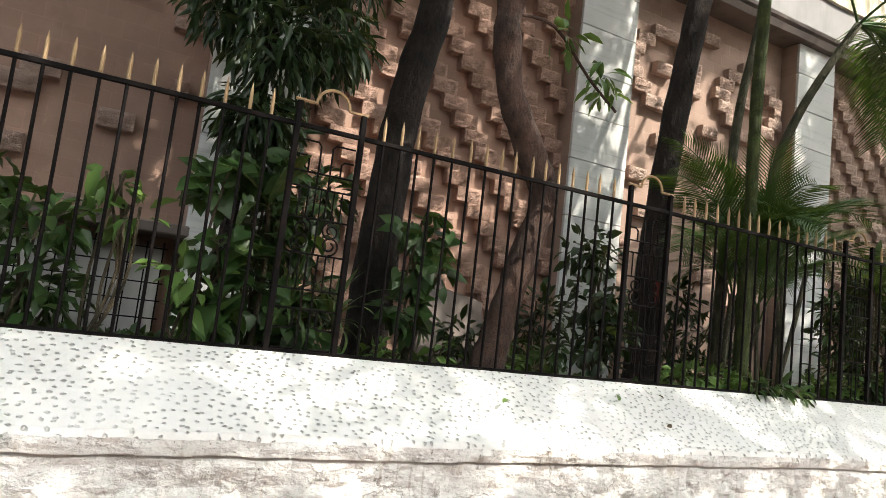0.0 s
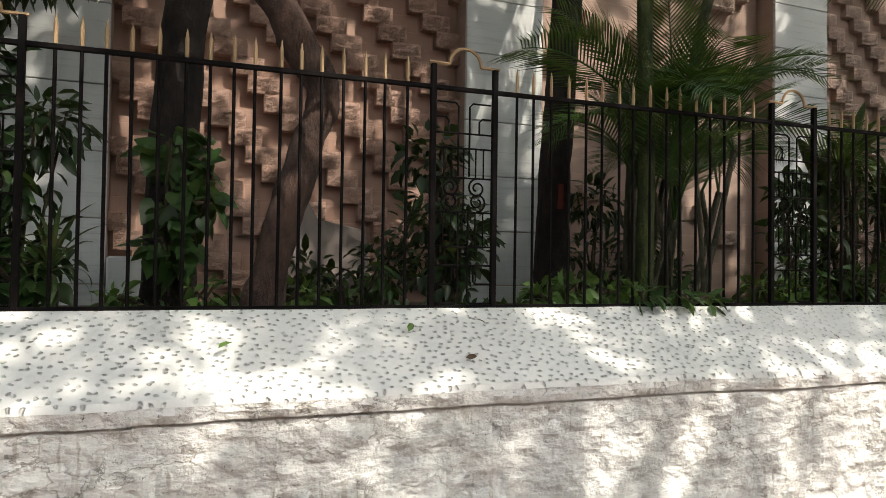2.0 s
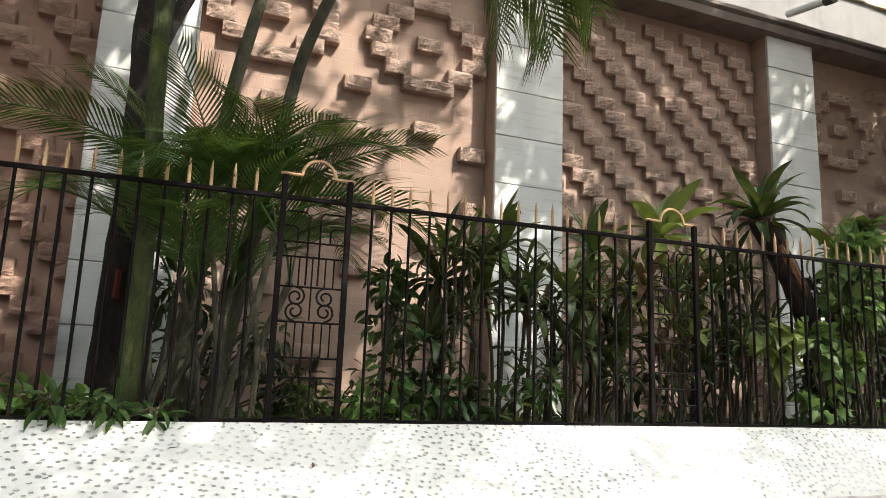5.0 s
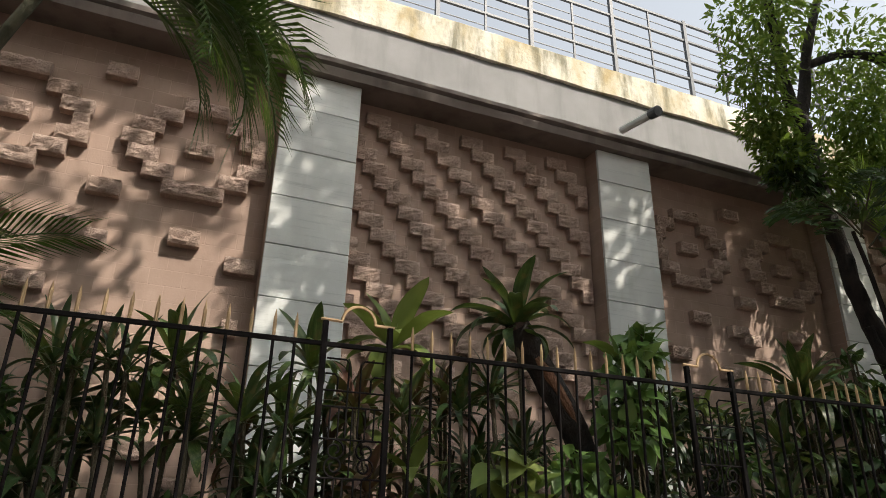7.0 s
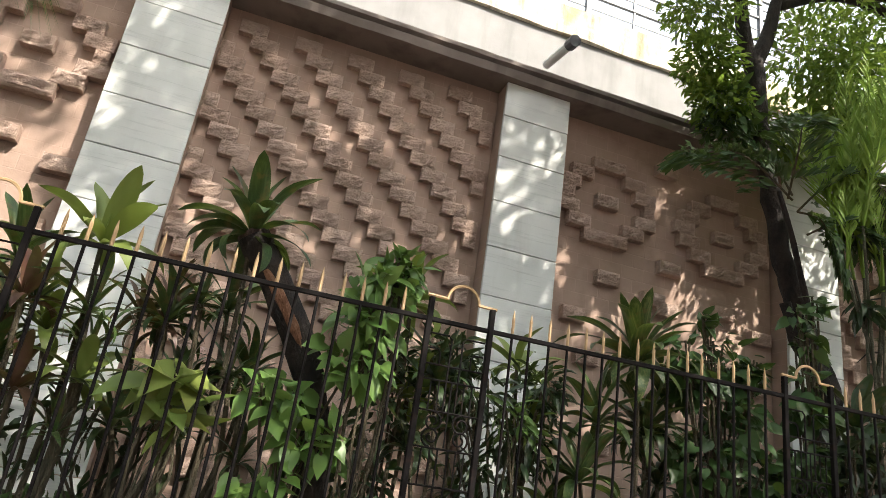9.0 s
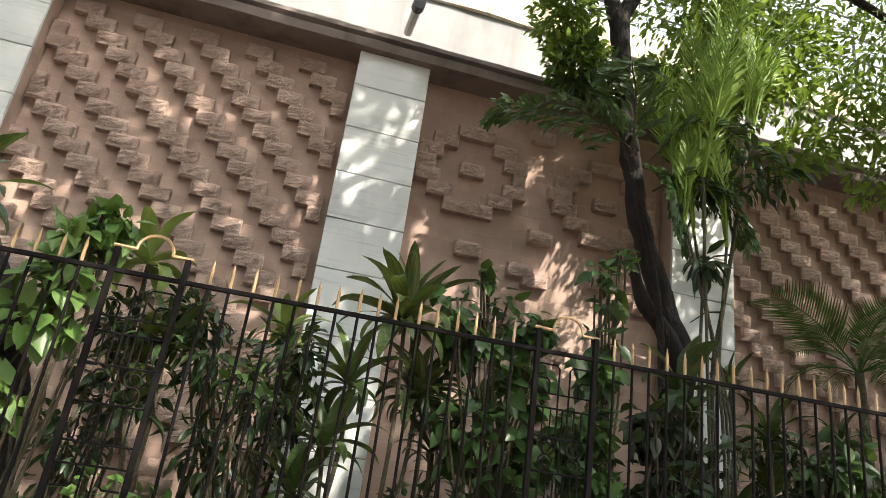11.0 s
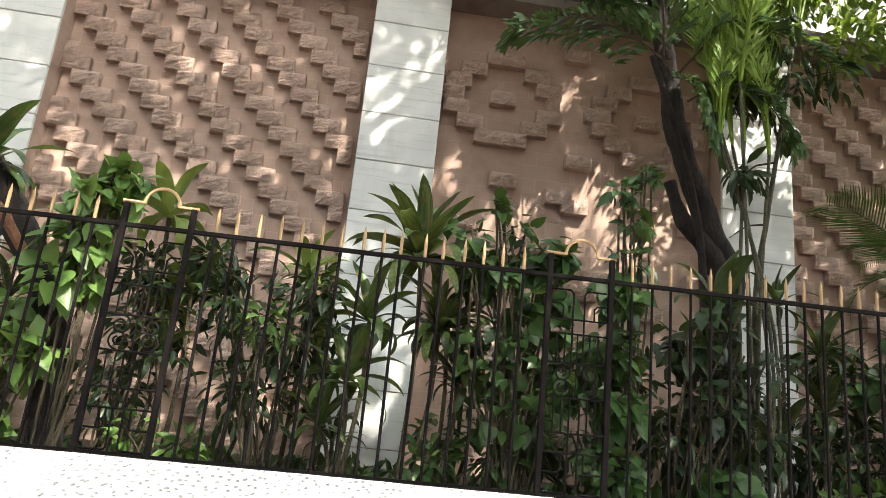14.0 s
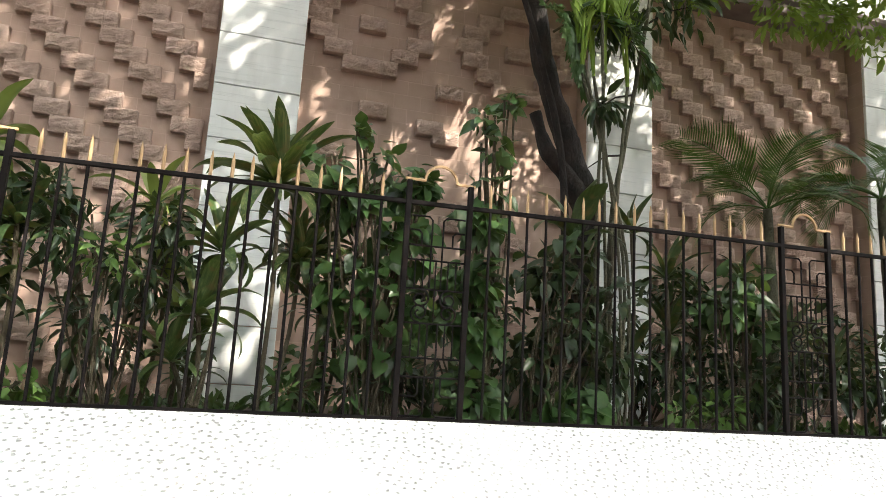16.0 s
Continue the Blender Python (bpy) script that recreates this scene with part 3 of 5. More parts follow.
def wedge_mesh(name, pos, way, length, width, mat):
    """Fishtail leaflets: narrow at the stalk, wide and torn at the end, joined."""
    n = len(pos)
    way = way / np.linalg.norm(way, axis=1, keepdims=True)
    side = np.cross(way, np.array([0.0, -0.9, 0.35]) + rng.normal(0, 0.35, (n, 3)))
    side /= np.linalg.norm(side, axis=1, keepdims=True) + 1e-9
    nrm = np.cross(side, way)
    L, W = length[:, None], width[:, None]
    spots = ((0, 0, 0), (0.5, 0.36, 0.1), (0.5, -0.36, 0.1), (0.55, 0, 0), (0.9, 0.55, 0), (0.76, 0.24, 0), (1.0, 0.08, -0.1), (0.8, -0.2, 0), (0.93, -0.5, -0.05))
    v = np.stack([pos + way * L * a + side * W * b + nrm * L * c for a, b, c in spots], 1).reshape(-1, 3)
    tris = np.array([[0, 3, 1], [0, 2, 3], [1, 3, 5], [1, 5, 4], [3, 6, 5], [3, 7, 6], [3, 2, 7], [2, 8, 7]])
    tris = (tris[None] + np.arange(n)[:, None, None] * 9).reshape(-1, 3)
    me = bpy.data.meshes.new(name)
    me.from_pydata(v.tolist(), [], tris.tolist())
    me.materials.append(mat)
    return me


def leaves_mesh(name, pos, way, length, width, mat, fold=0.18):
    """Many pointed leaves with a folded midrib, joined. pos, way: n x 3; length, width: n."""
    n = len(pos)
    way = way / np.linalg.norm(way, axis=1, keepdims=True)
    up = np.tile([0.0, 0.0, 1.0], (n, 1)) + rng.normal(0, 0.45, (n, 3))
    side = np.cross(way, up)
    side /= np.linalg.norm(side, axis=1, keepdims=True) + 1e-9
    nrm = np.cross(side, way)
    L, W = length[:, None], width[:, None]
    v = np.stack([pos,
                  pos + way * L * 0.30 + side * W * 0.46 + nrm * W * fold,
                  pos + way * L * 0.30 - side * W * 0.46 + nrm * W * fold,
                  pos + way * L * 0.40,
                  pos + way * L * 0.68 + side * W * 0.36 + nrm * W * fold - nrm * L * 0.05,
                  pos + way * L * 0.68 - side * W * 0.36 + nrm * W * fold - nrm * L * 0.05,
                  pos + way * L - nrm * L * 0.16], 1).reshape(-1, 3)
    base = np.arange(n)[:, None, None] * 7
    tris = (np.array([[0, 3, 1], [0, 2, 3], [1, 3, 4], [3, 2, 5], [3, 6, 4], [3, 5, 6]])[None] + base).reshape(-1, 3)
    me = bpy.data.meshes.new(name)
    me.from_pydata(v.tolist(), [], tris.tolist())
    me.materials.append(mat)
    me.polygons.foreach_set("use_smooth", [True] * len(me.polygons))
    return me


def cloud(blobs, per, squash=0.85):
    """Points in ellipsoids, thicker towards the rim; blobs: x, y, z, radius."""
    pts, out = [], []
    for x, y, z, r in blobs:
        d = rng.normal(0, 1, (per, 3))
        d /= np.linalg.norm(d, axis=1, keepdims=True)
        q = d * (rng.random((per, 1)) ** 0.45) * r * np.array([1, 1, squash])
        pts.append(q + [x, y, z])
        out.append(d)
    return np.concatenate(pts), np.concatenate(out)


def foliage(parent, blobs, per, size, mat, droop=0.3, slim=0.5, name="foliage", label="", squash=0.85):
    p, d = cloud(blobs, per, squash)
    way = d * 0.7 + rng.normal(0, 0.45, d.shape) + [0, -0.15, -droop]
    ln = size * rng.uniform(0.6, 1.25, len(p))
    shape = heart_mesh if slim > 0.61 else leaves_mesh
    if slim > 0.61:         # hang with their faces turned to the light
        way = d * 0.55 + rng.normal(0, 0.55, d.shape) + [0, -0.3, -0.2 - 0.45 * droop]
    ob = new(name, shape(name, p, way, ln, ln * slim * rng.uniform(0.85, 1.15, len(p)), mat))
    ob.parent = parent
    return tagged(ob, label, kind="stuff")


def shrub(x, y, blobs, per, size, mat, label, droop=0.3, slim=0.55, name="shrub", base=1.15, squash=0.85):
    """A leafy bush; blobs are relative to x, y and in world z."""
    ob = tagged(new(name), label, "shrub")
    ob.location = (x, y, base)
    rel = [(a, b, z - base, r) for a, b, z, r in blobs]
    for a, b, z, r in rel:
        bm = bmesh.new()
        for k in range(3):
            e = Vector((a + random.uniform(-r, r) * 0.6, b + random.uniform(-r, r) * 0.5, z + r * 0.4))
            tube(bm, smooth_path([(random.uniform(-0.06, 0.06), random.uniform(-0.05, 0.05), 0), (a * 0.5 + random.uniform(-0.08, 0.08), b * 0.5, z * 0.5), e], 4), 0.008, 5)
        part("stem", bm, STEM, ob)
    foliage(ob, rel, per, size, mat, droop, slim, squash=squash)
    return ob


def strap_mesh(length, width, arch, seed, mat):
    """One long leaf from the origin along x, arching over, with a channel along its middle."""
    r = random.Random(seed)
    bm = bmesh.new()
    n = 10
    rows = []
    bow = r.uniform(-0.14, 0.14)
    x = z = 0.0
    for i in range(n + 1):
        t = i / n
        a = radians(18 - arch * t ** 1.6 * 100)
        w = max(width * 0.5 * (0.12 + 0.88 * math.sin(math.pi * min(1.0, 0.04 + t * 0.96)) ** 0.8), 0.001) if i < n else 0.001
        s = bow * t * t
        rows.append([bm.verts.new((x, q * w + s, z + abs(q) * w * (0.34 - 0.2 * t) + 0.12 * w * math.sin(9 * t + 3 * q + seed))) for q in (-1, -0.5, 0, 0.5, 1)])
        x += length / n * math.cos(a)
        z += length / n * math.sin(a)
    for a, b in zip(rows, rows[1:]):
        for k in range(4):
            bm.faces.new((a[k], b[k], b[k + 1], a[k + 1]))
    me = bpy.data.meshes.new("leaf")
    bm.to_mesh(me)
    bm.free()
    me.materials.append(mat)
    me.polygons.foreach_set("use_smooth", [True] * len(me.polygons))
    return me


STRAPS = {}


def straps(mat, slim):
    key = (mat.name, slim)
    if key not in STRAPS:
        STRAPS[key] = [strap_mesh(1.0, slim, arch, 11 * i, mat) for i, arch in enumerate((0.3, 0.55, 0.85, 1.15, 1.5))]
    return STRAPS[key]


def rosette(parent, x, y, z, n, length, mat, slim=0.17, low=-4, high=84):
    meshes = straps(mat, slim)
    for i in range(n):
        f = i / max(1, n - 1)
        el = high + (low - high) * f ** 0.8 + random.uniform(-8, 8)
        az = i * 137.5 + random.uniform(-20, 20)
        k = min(4, int(f * 3.5 + random.random() * 1.6))
        o = new("leaf", meshes[k])
        o.parent = parent
        s = length * random.uniform(0.75, 1.1) * (0.8 + 0.2 * math.sin(math.pi * min(1, f + 0.25)))
        o.matrix_basis = pose(x, y, z - 0.06 * f * length, 0, 0, az) @ pose(0, 0, 0, random.uniform(-20, 20), -el + 18, 0) @ Matrix.Diagonal((s, s, s, 1))


def cordyline(x, y, heads, mat, label, slim=0.17, n=18, stem=STEM, base=1.15):
    """heads: dx, dy, z of the rosette, leaf length"""
    ob = tagged(new("cordyline"), label, "plant", group="strap-leaved plants behind the railing")
    ob.location = (x, y, base)
    for dx, dy, z, length in heads:
        bm = bmesh.new()
        tube(bm, smooth_path([(dx * 0.3, dy * 0.3, 0), (dx * 0.7 + 0.03, dy * 0.7, (z - base) * 0.55), (dx, dy, z - base)], 5), [0.016] * 3 + [0.014] * 8, 6)
        part("stem", bm, stem, ob)
        rosette(ob, dx, dy, z - base, n, length, mat, slim)
    return ob


def frond_mesh(length, leaflet, n, droop, mat, seed, vee=0.35, plume=0.0, broad=0.0105, lean=0.65):
    r = random.Random(seed)
    bm = bmesh.new()
    pts = []
    x = z = 0.0
    for i in range(13):
        pts.append((x, 0, z))
        a = radians(10 - droop * (i / 12) ** 1.3 * 100)
        x += length / 12 * math.cos(a)
        z += length / 12 * math.sin(a)
    tube(bm, pts, [0.010 - 0.0006 * i for i in range(13)], 5)
    path = [Vector(p) for p in pts]
    for i in range(n):
        t = 0.27 + 0.73 * i / (n - 1)
        k = min(11, int(t * 12))
        p = path[k].lerp(path[k + 1], t * 12 - k)
        along = (path[k + 1] - path[k]).normalized()
        ll = leaflet * (0.55 + 0.6 * math.sin(math.pi * min(1, t * 0.9 + 0.12))) * r.uniform(0.85, 1.1)
        for s in (-1, 1):
            out = (Vector((0, s, vee + plume * r.uniform(-1, 1))) + along * (lean + 0.5 * t)).normalized()
            w = broad * (0.7 + 0.5 * (1 - t))
            flat = along * w
            q = [p, p + out * ll * 0.5 + Vector((0, 0, -0.03 * ll)), p + out * ll + Vector((0, 0, -0.28 * ll))]
            a0, b0 = bm.verts.new(q[0] - flat * 0.4), bm.verts.new(q[0] + flat * 0.4)
            a1, b1 = bm.verts.new(q[1] - flat), bm.verts.new(q[1] + flat)
            tip = bm.verts.new(q[2])
            bm.faces.new((a0, a1, b1, b0))
            bm.faces.new((a1, tip, b1))
    me = bpy.data.meshes.new("frond")
    bm.to_mesh(me)
    bm.free()
    me.materials.append(mat)
    return me


FRONDS = [frond_mesh(1.0, 0.34, 31, d, PALM, 5 * i) for i, d in enumerate((0.5, 0.75, 1.0, 1.25))]
PLUMES = [frond_mesh(1.0, 0.23, 25, d, FEATHER, 70 + i, 0.25, 0.5, 0.015, 1.7) for i, d in enumerate((0.1, 0.25, 0.4))]


def add_frond(parent, meshes, x, y, z, az, el, s, roll=0):
    o = new("frond", random.choice(meshes))
    o.parent = parent
    o.matrix_basis = pose(x, y, z, 0, 0, az) @ pose(0, 0, 0, roll, -el, 0) @ Matrix.Diagonal((s, s, s, 1))


def trunk(path, radii, mat, parent=None, name="trunk", sides=14, rough=0.12):
    pts = smooth_path(path, 8)
    n = len(pts)
    rr = [radii[min(len(radii) - 2, int(i / (n - 1) * (len(radii) - 1)))] * (1 - (i / (n - 1) * (len(radii) - 1)) % 1) + radii[min(len(radii) - 1, int(i / (n - 1) * (len(radii) - 1)) + 1)] * ((i / (n - 1) * (len(radii) - 1)) % 1) if i < n - 1 else radii[-1] for i in range(n)]
    bm = bmesh.new()
    tube(bm, pts, rr, sides)
    for v in bm.verts:
        k = noise.noise(v.co * 5.0) * rough + noise.noise(v.co * 17.0) * rough * 0.35
        near = min(pts, key=lambda p: (p - v.co).length_squared)
        v.co += (v.co - near) * k
    return part(name, bm, mat, parent, smooth=True)


# trees of the garden
tree = tagged(new("tree"), "straight dark-barked tree trunk rising behind the railing", "tree")
trunk([(1.81, 4.5, 1.1), (1.84, 4.47, 2.5), (1.92, 4.46, 3.3), (2.02, 4.4, 4.0), (2.1, 4.4, 6.5), (2.1, 4.4, 11.0)], [0.17, 0.14, 0.13, 0.125, 0.11, 0.09], BARK_DARK, tree)
# low crown masses sit out of view, placed to shade the bays behind
foliage(tree, [(1.2, 4.2, 5.7, 0.9), (0.2, 4.0, 5.7, 0.9), (-1.0, 4.2, 5.8, 1.0), (2.1, 4.4, 7.4, 1.2), (2.1, 4.4, 11.4, 0.9)], 800, 0.17, CANOPY, name="crown")

tree = tagged(new("tree"), "bent brown tree trunk with peeling bark behind the railing", "tree")
trunk([(2.27, 3.64, 1.1), (2.31, 3.62, 1.4), (2.40, 3.6, 1.74), (2.49, 3.6, 2.08), (2.57, 3.6, 2.4), (2.44, 3.6, 2.65), (2.27, 3.6, 2.97), (2.16, 3.6, 3.39), (2.18, 3.6, 3.7), (2.3, 3.6, 5.0), (2.4, 4.0, 11.2)],
      [0.12, 0.10, 0.09, 0.085, 0.09, 0.10, 0.09, 0.09, 0.09, 0.08, 0.06], BARK, tree, rough=0.3)
bm = bmesh.new()
tube(bm, smooth_path([(2.2, 3.6, 3.55), (2.6, 3.7, 3.62), (3.05, 3.85, 3.42), (3.42, 3.95, 3.28)]), 0.012, 6)
part("twig", bm, BARK, tree)
foliage(tree, [(2.75, 3.75, 3.62, 0.12), (3.18, 3.9, 3.52, 0.15), (3.3, 3.95, 3.42, 0.12)], 16, 0.17, BRIGHT, 0.5, 0.34)
# the lower mass is unseen too, added to darken the wall behind
foliage(tree, [(0.9, 3.4, 5.8, 0.8), (2.4, 4.1, 11.4, 0.8)], 700, 0.16, CANOPY, name="crown")

tree = tagged(new("tree"), "dark slender tree with a red paint mark before a pilaster", "tree")
trunk([(4.57, 4.67, 1.1), (4.58, 4.64, 2.1), (4.60, 4.6, 2.85), (4.60, 4.45, 3.9), (4.68, 4.35, 4.9), (4.8, 4.3, 6.0), (4.9, 4.4, 11.0)], [0.15, 0.125, 0.12, 0.115, 0.11, 0.10, 0.08], BARK_DARK, tree)
trunk([(4.60, 4.5, 3.5), (4.78, 4.6, 4.1), (5.05, 4.75, 4.9), (5.3, 4.8, 6.4)], [0.05, 0.05, 0.045, 0.03], BARK_DARK, tree, "limb", 8)
RED_PAINT = paint("red_paint", (0.15, 0.028, 0.02), 0.8)
bm = bmesh.new()
tube(bm, [(4.562, 4.518, 1.93), (4.565, 4.512, 2.12)], [0.025, 0.02], 7)
part("paint_mark", bm, RED_PAINT, tree, "faded red paint mark")
foliage(tree, [(4.9, 4.5, 11.6, 1.1), (5.9, 4.7, 11.8, 0.9)], 700, 0.16, CANOPY, name="crown")

# dark drooping tree by the first pilaster
tree = tagged(new("tree"), "dense dark tree with drooping narrow leaves over the railing", "tree")
trunk([(0.72, 4.25, 1.1), (0.75, 4.2, 2.4), (0.85, 4.2, 3.6), (0.9, 4.1, 5.5)], [0.05, 0.045, 0.04, 0.03], BARK_DARK, tree, sides=8)
foliage(tree, [(0.55, 4.1, 3.3, 0.28), (0.85, 4.0, 3.0, 0.34), (1.15, 4.1, 3.2, 0.3), (0.8, 4.1, 3.7, 0.42), (1.2, 4.2, 3.7, 0.35), (0.4, 4.2, 3.75, 0.3), (0.75, 4.1, 4.4, 0.6), (0.75, 3.95, 2.55, 0.22), (0.1, 4.2, 3.9, 0.28)], 330, 0.17, DARK, 1.0, 0.22, label="dark drooping leaves")

# areca palm clump
palm = tagged(new("palm"), "clump of green feather palm with many ringed stems", "palm")
random.seed(21)
for k in range(15):
    bx, by = 5.05 + random.uniform(-0.38, 0.42), 3.92 + random.uniform(-0.25, 0.25)
    tx, ty, tz = bx + random.uniform(-0.3, 0.35), by + random.uniform(-0.15, 0.15), random.uniform(1.75, 2.5)
    bm = bmesh.new()
    tube(bm, smooth_path([(bx, by, 1.1), ((bx + tx) / 2 + random.uniform(-.05, .05), (by + ty) / 2, (1.15 + tz) / 2), (tx, ty, tz)], 4), random.uniform(0.014, 0.024), 7)
    part("stem", bm, RINGED, palm, smooth=True)
    for j in range(2):
        add_frond(palm, FRONDS, tx, ty, tz, random.uniform(0, 360), random.uniform(48, 84), random.uniform(0.75, 1.15), random.uniform(-35, 35))
for az, el, s, z in ((2, 42, 1.35, 2.35), (-12, 30, 1.3, 2.3), (10, 22, 1.1, 2.45), (178, 40, 1.2, 2.45), (195, 28, 1.0, 2.3), (-60, 50, 1.0, 2.4), (-120, 52, 1.0, 2.3), (60, 60, 1.2, 2.4), (-25, 58, 1.2, 2.35), (30, 66, 1.2, 2.3), (165, 62, 1.1, 2.4)):
    add_frond(palm, FRONDS, 5.1 + 0.2 * math.cos(radians(az)), 3.9, z, az, el, s, random.uniform(-25, 25))

for path, crown in (([(4.98, 4.2, 1.1), (5.10, 4.25, 3.0), (5.24, 4.3, 3.9), (5.5, 4.3, 5.3), (5.7, 4.3, 8.6)], (5.7, 4.3, 8.6)), ([(5.15, 4.1, 1.1), (5.45, 4.1, 3.0), (5.62, 3.98, 3.8), (6.04, 3.7, 4.75)], (6.04, 3.7, 4.75)),
                    ([(4.72, 3.72, 1.1), (4.74, 3.72, 2.4), (4.70, 3.7, 3.4), (4.72, 3.7, 5.4), (4.72, 3.9, 9.0)], (4.72, 3.9, 9.0))):
    palm = tagged(new("palm"), "tall slender palm with a ringed stem and drooping fronds", "palm", group="slender palms")
    trunk(path, [0.05, 0.045, 0.04, 0.035] if crown[0] > 5 else [0.065, 0.05, 0.05, 0.045], RINGED if crown[0] > 5 else MOSSY, palm, "stem", 9, 0.08)
    for k in range(0 if crown[0] > 6 else 9):
        add_frond(palm, FRONDS, *crown, k * 41 + random.uniform(-10, 10), random.uniform(-5, 60), random.uniform(1.5, 1.9), random.uniform(-20, 20))
    if crown[0] > 6:
        for az, el in ((-10, 2), (6, -16), (18, 12), (-28, -8), (-2, 26), (-80, 30), (185, 50)):
            add_frond(palm, FRONDS[2:], *crown, az, el, 1.45, random.uniform(-20, 20))
        for az, el in ((0, -2), (-14, -5), (-6, 10), (9, 3)):
            add_frond(palm, FRONDS[2:], *crown, az, el, 1.8, 12 * math.sin(az))

# the forked dark tree near the end, its crown over the cornice
tree = tagged(new("tree"), "dark forked tree with a wide leafy crown", "tree")
trunk([(14.30, 4.6, 1.1), (14.23, 4.6, 2.5), (14.24, 4.6, 2.95), (14.06, 4.6, 3.4), (13.87, 4.6, 3.9), (13.75, 4.6, 4.4), (13.62, 4.62, 5.3), (13.5, 4.6, 6.2)], [0.12, 0.11, 0.125, 0.10, 0.09, 0.085, 0.09, 0.10], BARK_DARK, tree, rough=0.3)
trunk([(14.22, 4.56, 2.85), (14.0, 4.5, 3.12), (13.84, 4.47, 3.26), (13.76, 4.46, 3.4), (13.68, 4.46, 3.62)], [0.09, 0.075, 0.07, 0.055, 0.05], BARK_DARK, tree, "stub", 9, 0.3)
trunk([(13.5, 4.6, 6.1), (13.38, 4.6, 6.6), (13.25, 4.5, 7.3), (13.0, 4.3, 8.6)], [0.085, 0.075, 0.06, 0.04], BARK_DARK, tree, "limb", 9)
trunk([(13.5, 4.6, 6.15), (13.72, 4.6, 6.7), (13.85, 4.55, 7.3), (14.3, 4.3, 8.8)], [0.085, 0.075, 0.06, 0.04], BARK_DARK, tree, "limb", 9)
trunk([(13.85, 4.6, 7.1), (14.8, 4.4, 7.4), (16.2, 4.0, 6.6), (17.2, 3.7, 5.3)], [0.06, 0.055, 0.04, 0.02], BARK_DARK, tree, "limb", 8)
random.seed(5)
crown = [(12.95, 4.6, 6.0, 0.35), (12.8, 4.5, 6.6, 0.45), (13.1, 4.6, 5.6, 0.3), (12.9, 4.4, 7.4, 0.6), (13.6, 4.5, 7.9, 0.7), (14.3, 4.6, 6.6, 0.6), (14.6, 4.5, 7.4, 0.7), (15.2, 4.6, 6.7, 0.6), (15.6, 4.4, 7.6, 0.8), (14.1, 4.8, 5.7, 0.4),
         (16.2, 4.2, 6.4, 0.7), (16.9, 4.0, 7.2, 0.9), (15.0, 4.9, 5.9, 0.45), (17.8, 4.0, 6.3, 0.9), (14.0, 3.4, 8.4, 0.9), (15.8, 3.2, 8.3, 1.0), (17.4, 3.2, 8.2, 1.0), (13.0, 4.0, 8.5, 0.7), (19.0, 4.0, 7.2, 1.1), (20, 4.2, 6.2, 1.0), (14.7, 4.4, 5.7, 0.4), (14.4, 4.3, 6.2, 0.45), (15.2, 4.3, 6.1, 0.45)]
foliage(tree, crown, 700, 0.105, SUNLIT, 0.35, 0.42, "crown")
foliage(tree, [(15.9, 3.9, 5.2, 0.35), (16.5, 3.8, 4.95, 0.4), (17.2, 3.7, 4.85, 0.45), (15.3, 3.9, 5.0, 0.3), (14.9, 3.9, 4.75, 0.25), (16.0, 3.8, 4.6, 0.25), (17.8, 3.7, 5.1, 0.5), (15.5, 3.8, 5.5, 0.4), (14.9, 4.0, 5.4, 0.35), (15.5, 3.7, 4.55, 0.28), (16.3, 3.6, 4.5, 0.35), (17.0, 3.6, 4.5, 0.4), (17.6, 3.5, 4.6, 0.4), (16.6, 3.4, 4.9, 0.4), (15.7, 3.4, 4.95, 0.35)], 150, 0.115, SUNLIT, 0.3, 0.42, "low_foliage", "yellow-green leaves")
# unseen limb and leaves, added to keep sky light off the last bay
trunk([(14.8, 4.4, 7.4), (15.6, 3.4, 7.2), (16.6, 2.2, 6.6), (17.6, 1.6, 6.1)], [0.05, 0.045, 0.03, 0.015], BARK_DARK, tree, "limb", 8)
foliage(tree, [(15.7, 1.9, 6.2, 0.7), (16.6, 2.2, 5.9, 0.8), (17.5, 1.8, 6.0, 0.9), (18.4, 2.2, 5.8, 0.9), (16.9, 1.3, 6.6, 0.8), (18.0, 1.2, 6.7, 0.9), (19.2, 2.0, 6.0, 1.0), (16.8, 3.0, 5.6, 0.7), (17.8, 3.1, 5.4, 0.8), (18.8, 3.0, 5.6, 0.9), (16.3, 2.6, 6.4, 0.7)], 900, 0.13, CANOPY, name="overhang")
foliage(tree, [(13.35, 4.6, 5.3, 0.25), (13.1, 4.5, 5.45, 0.3)], 90, 0.16, MID, 0.3, 0.4, "side_foliage")

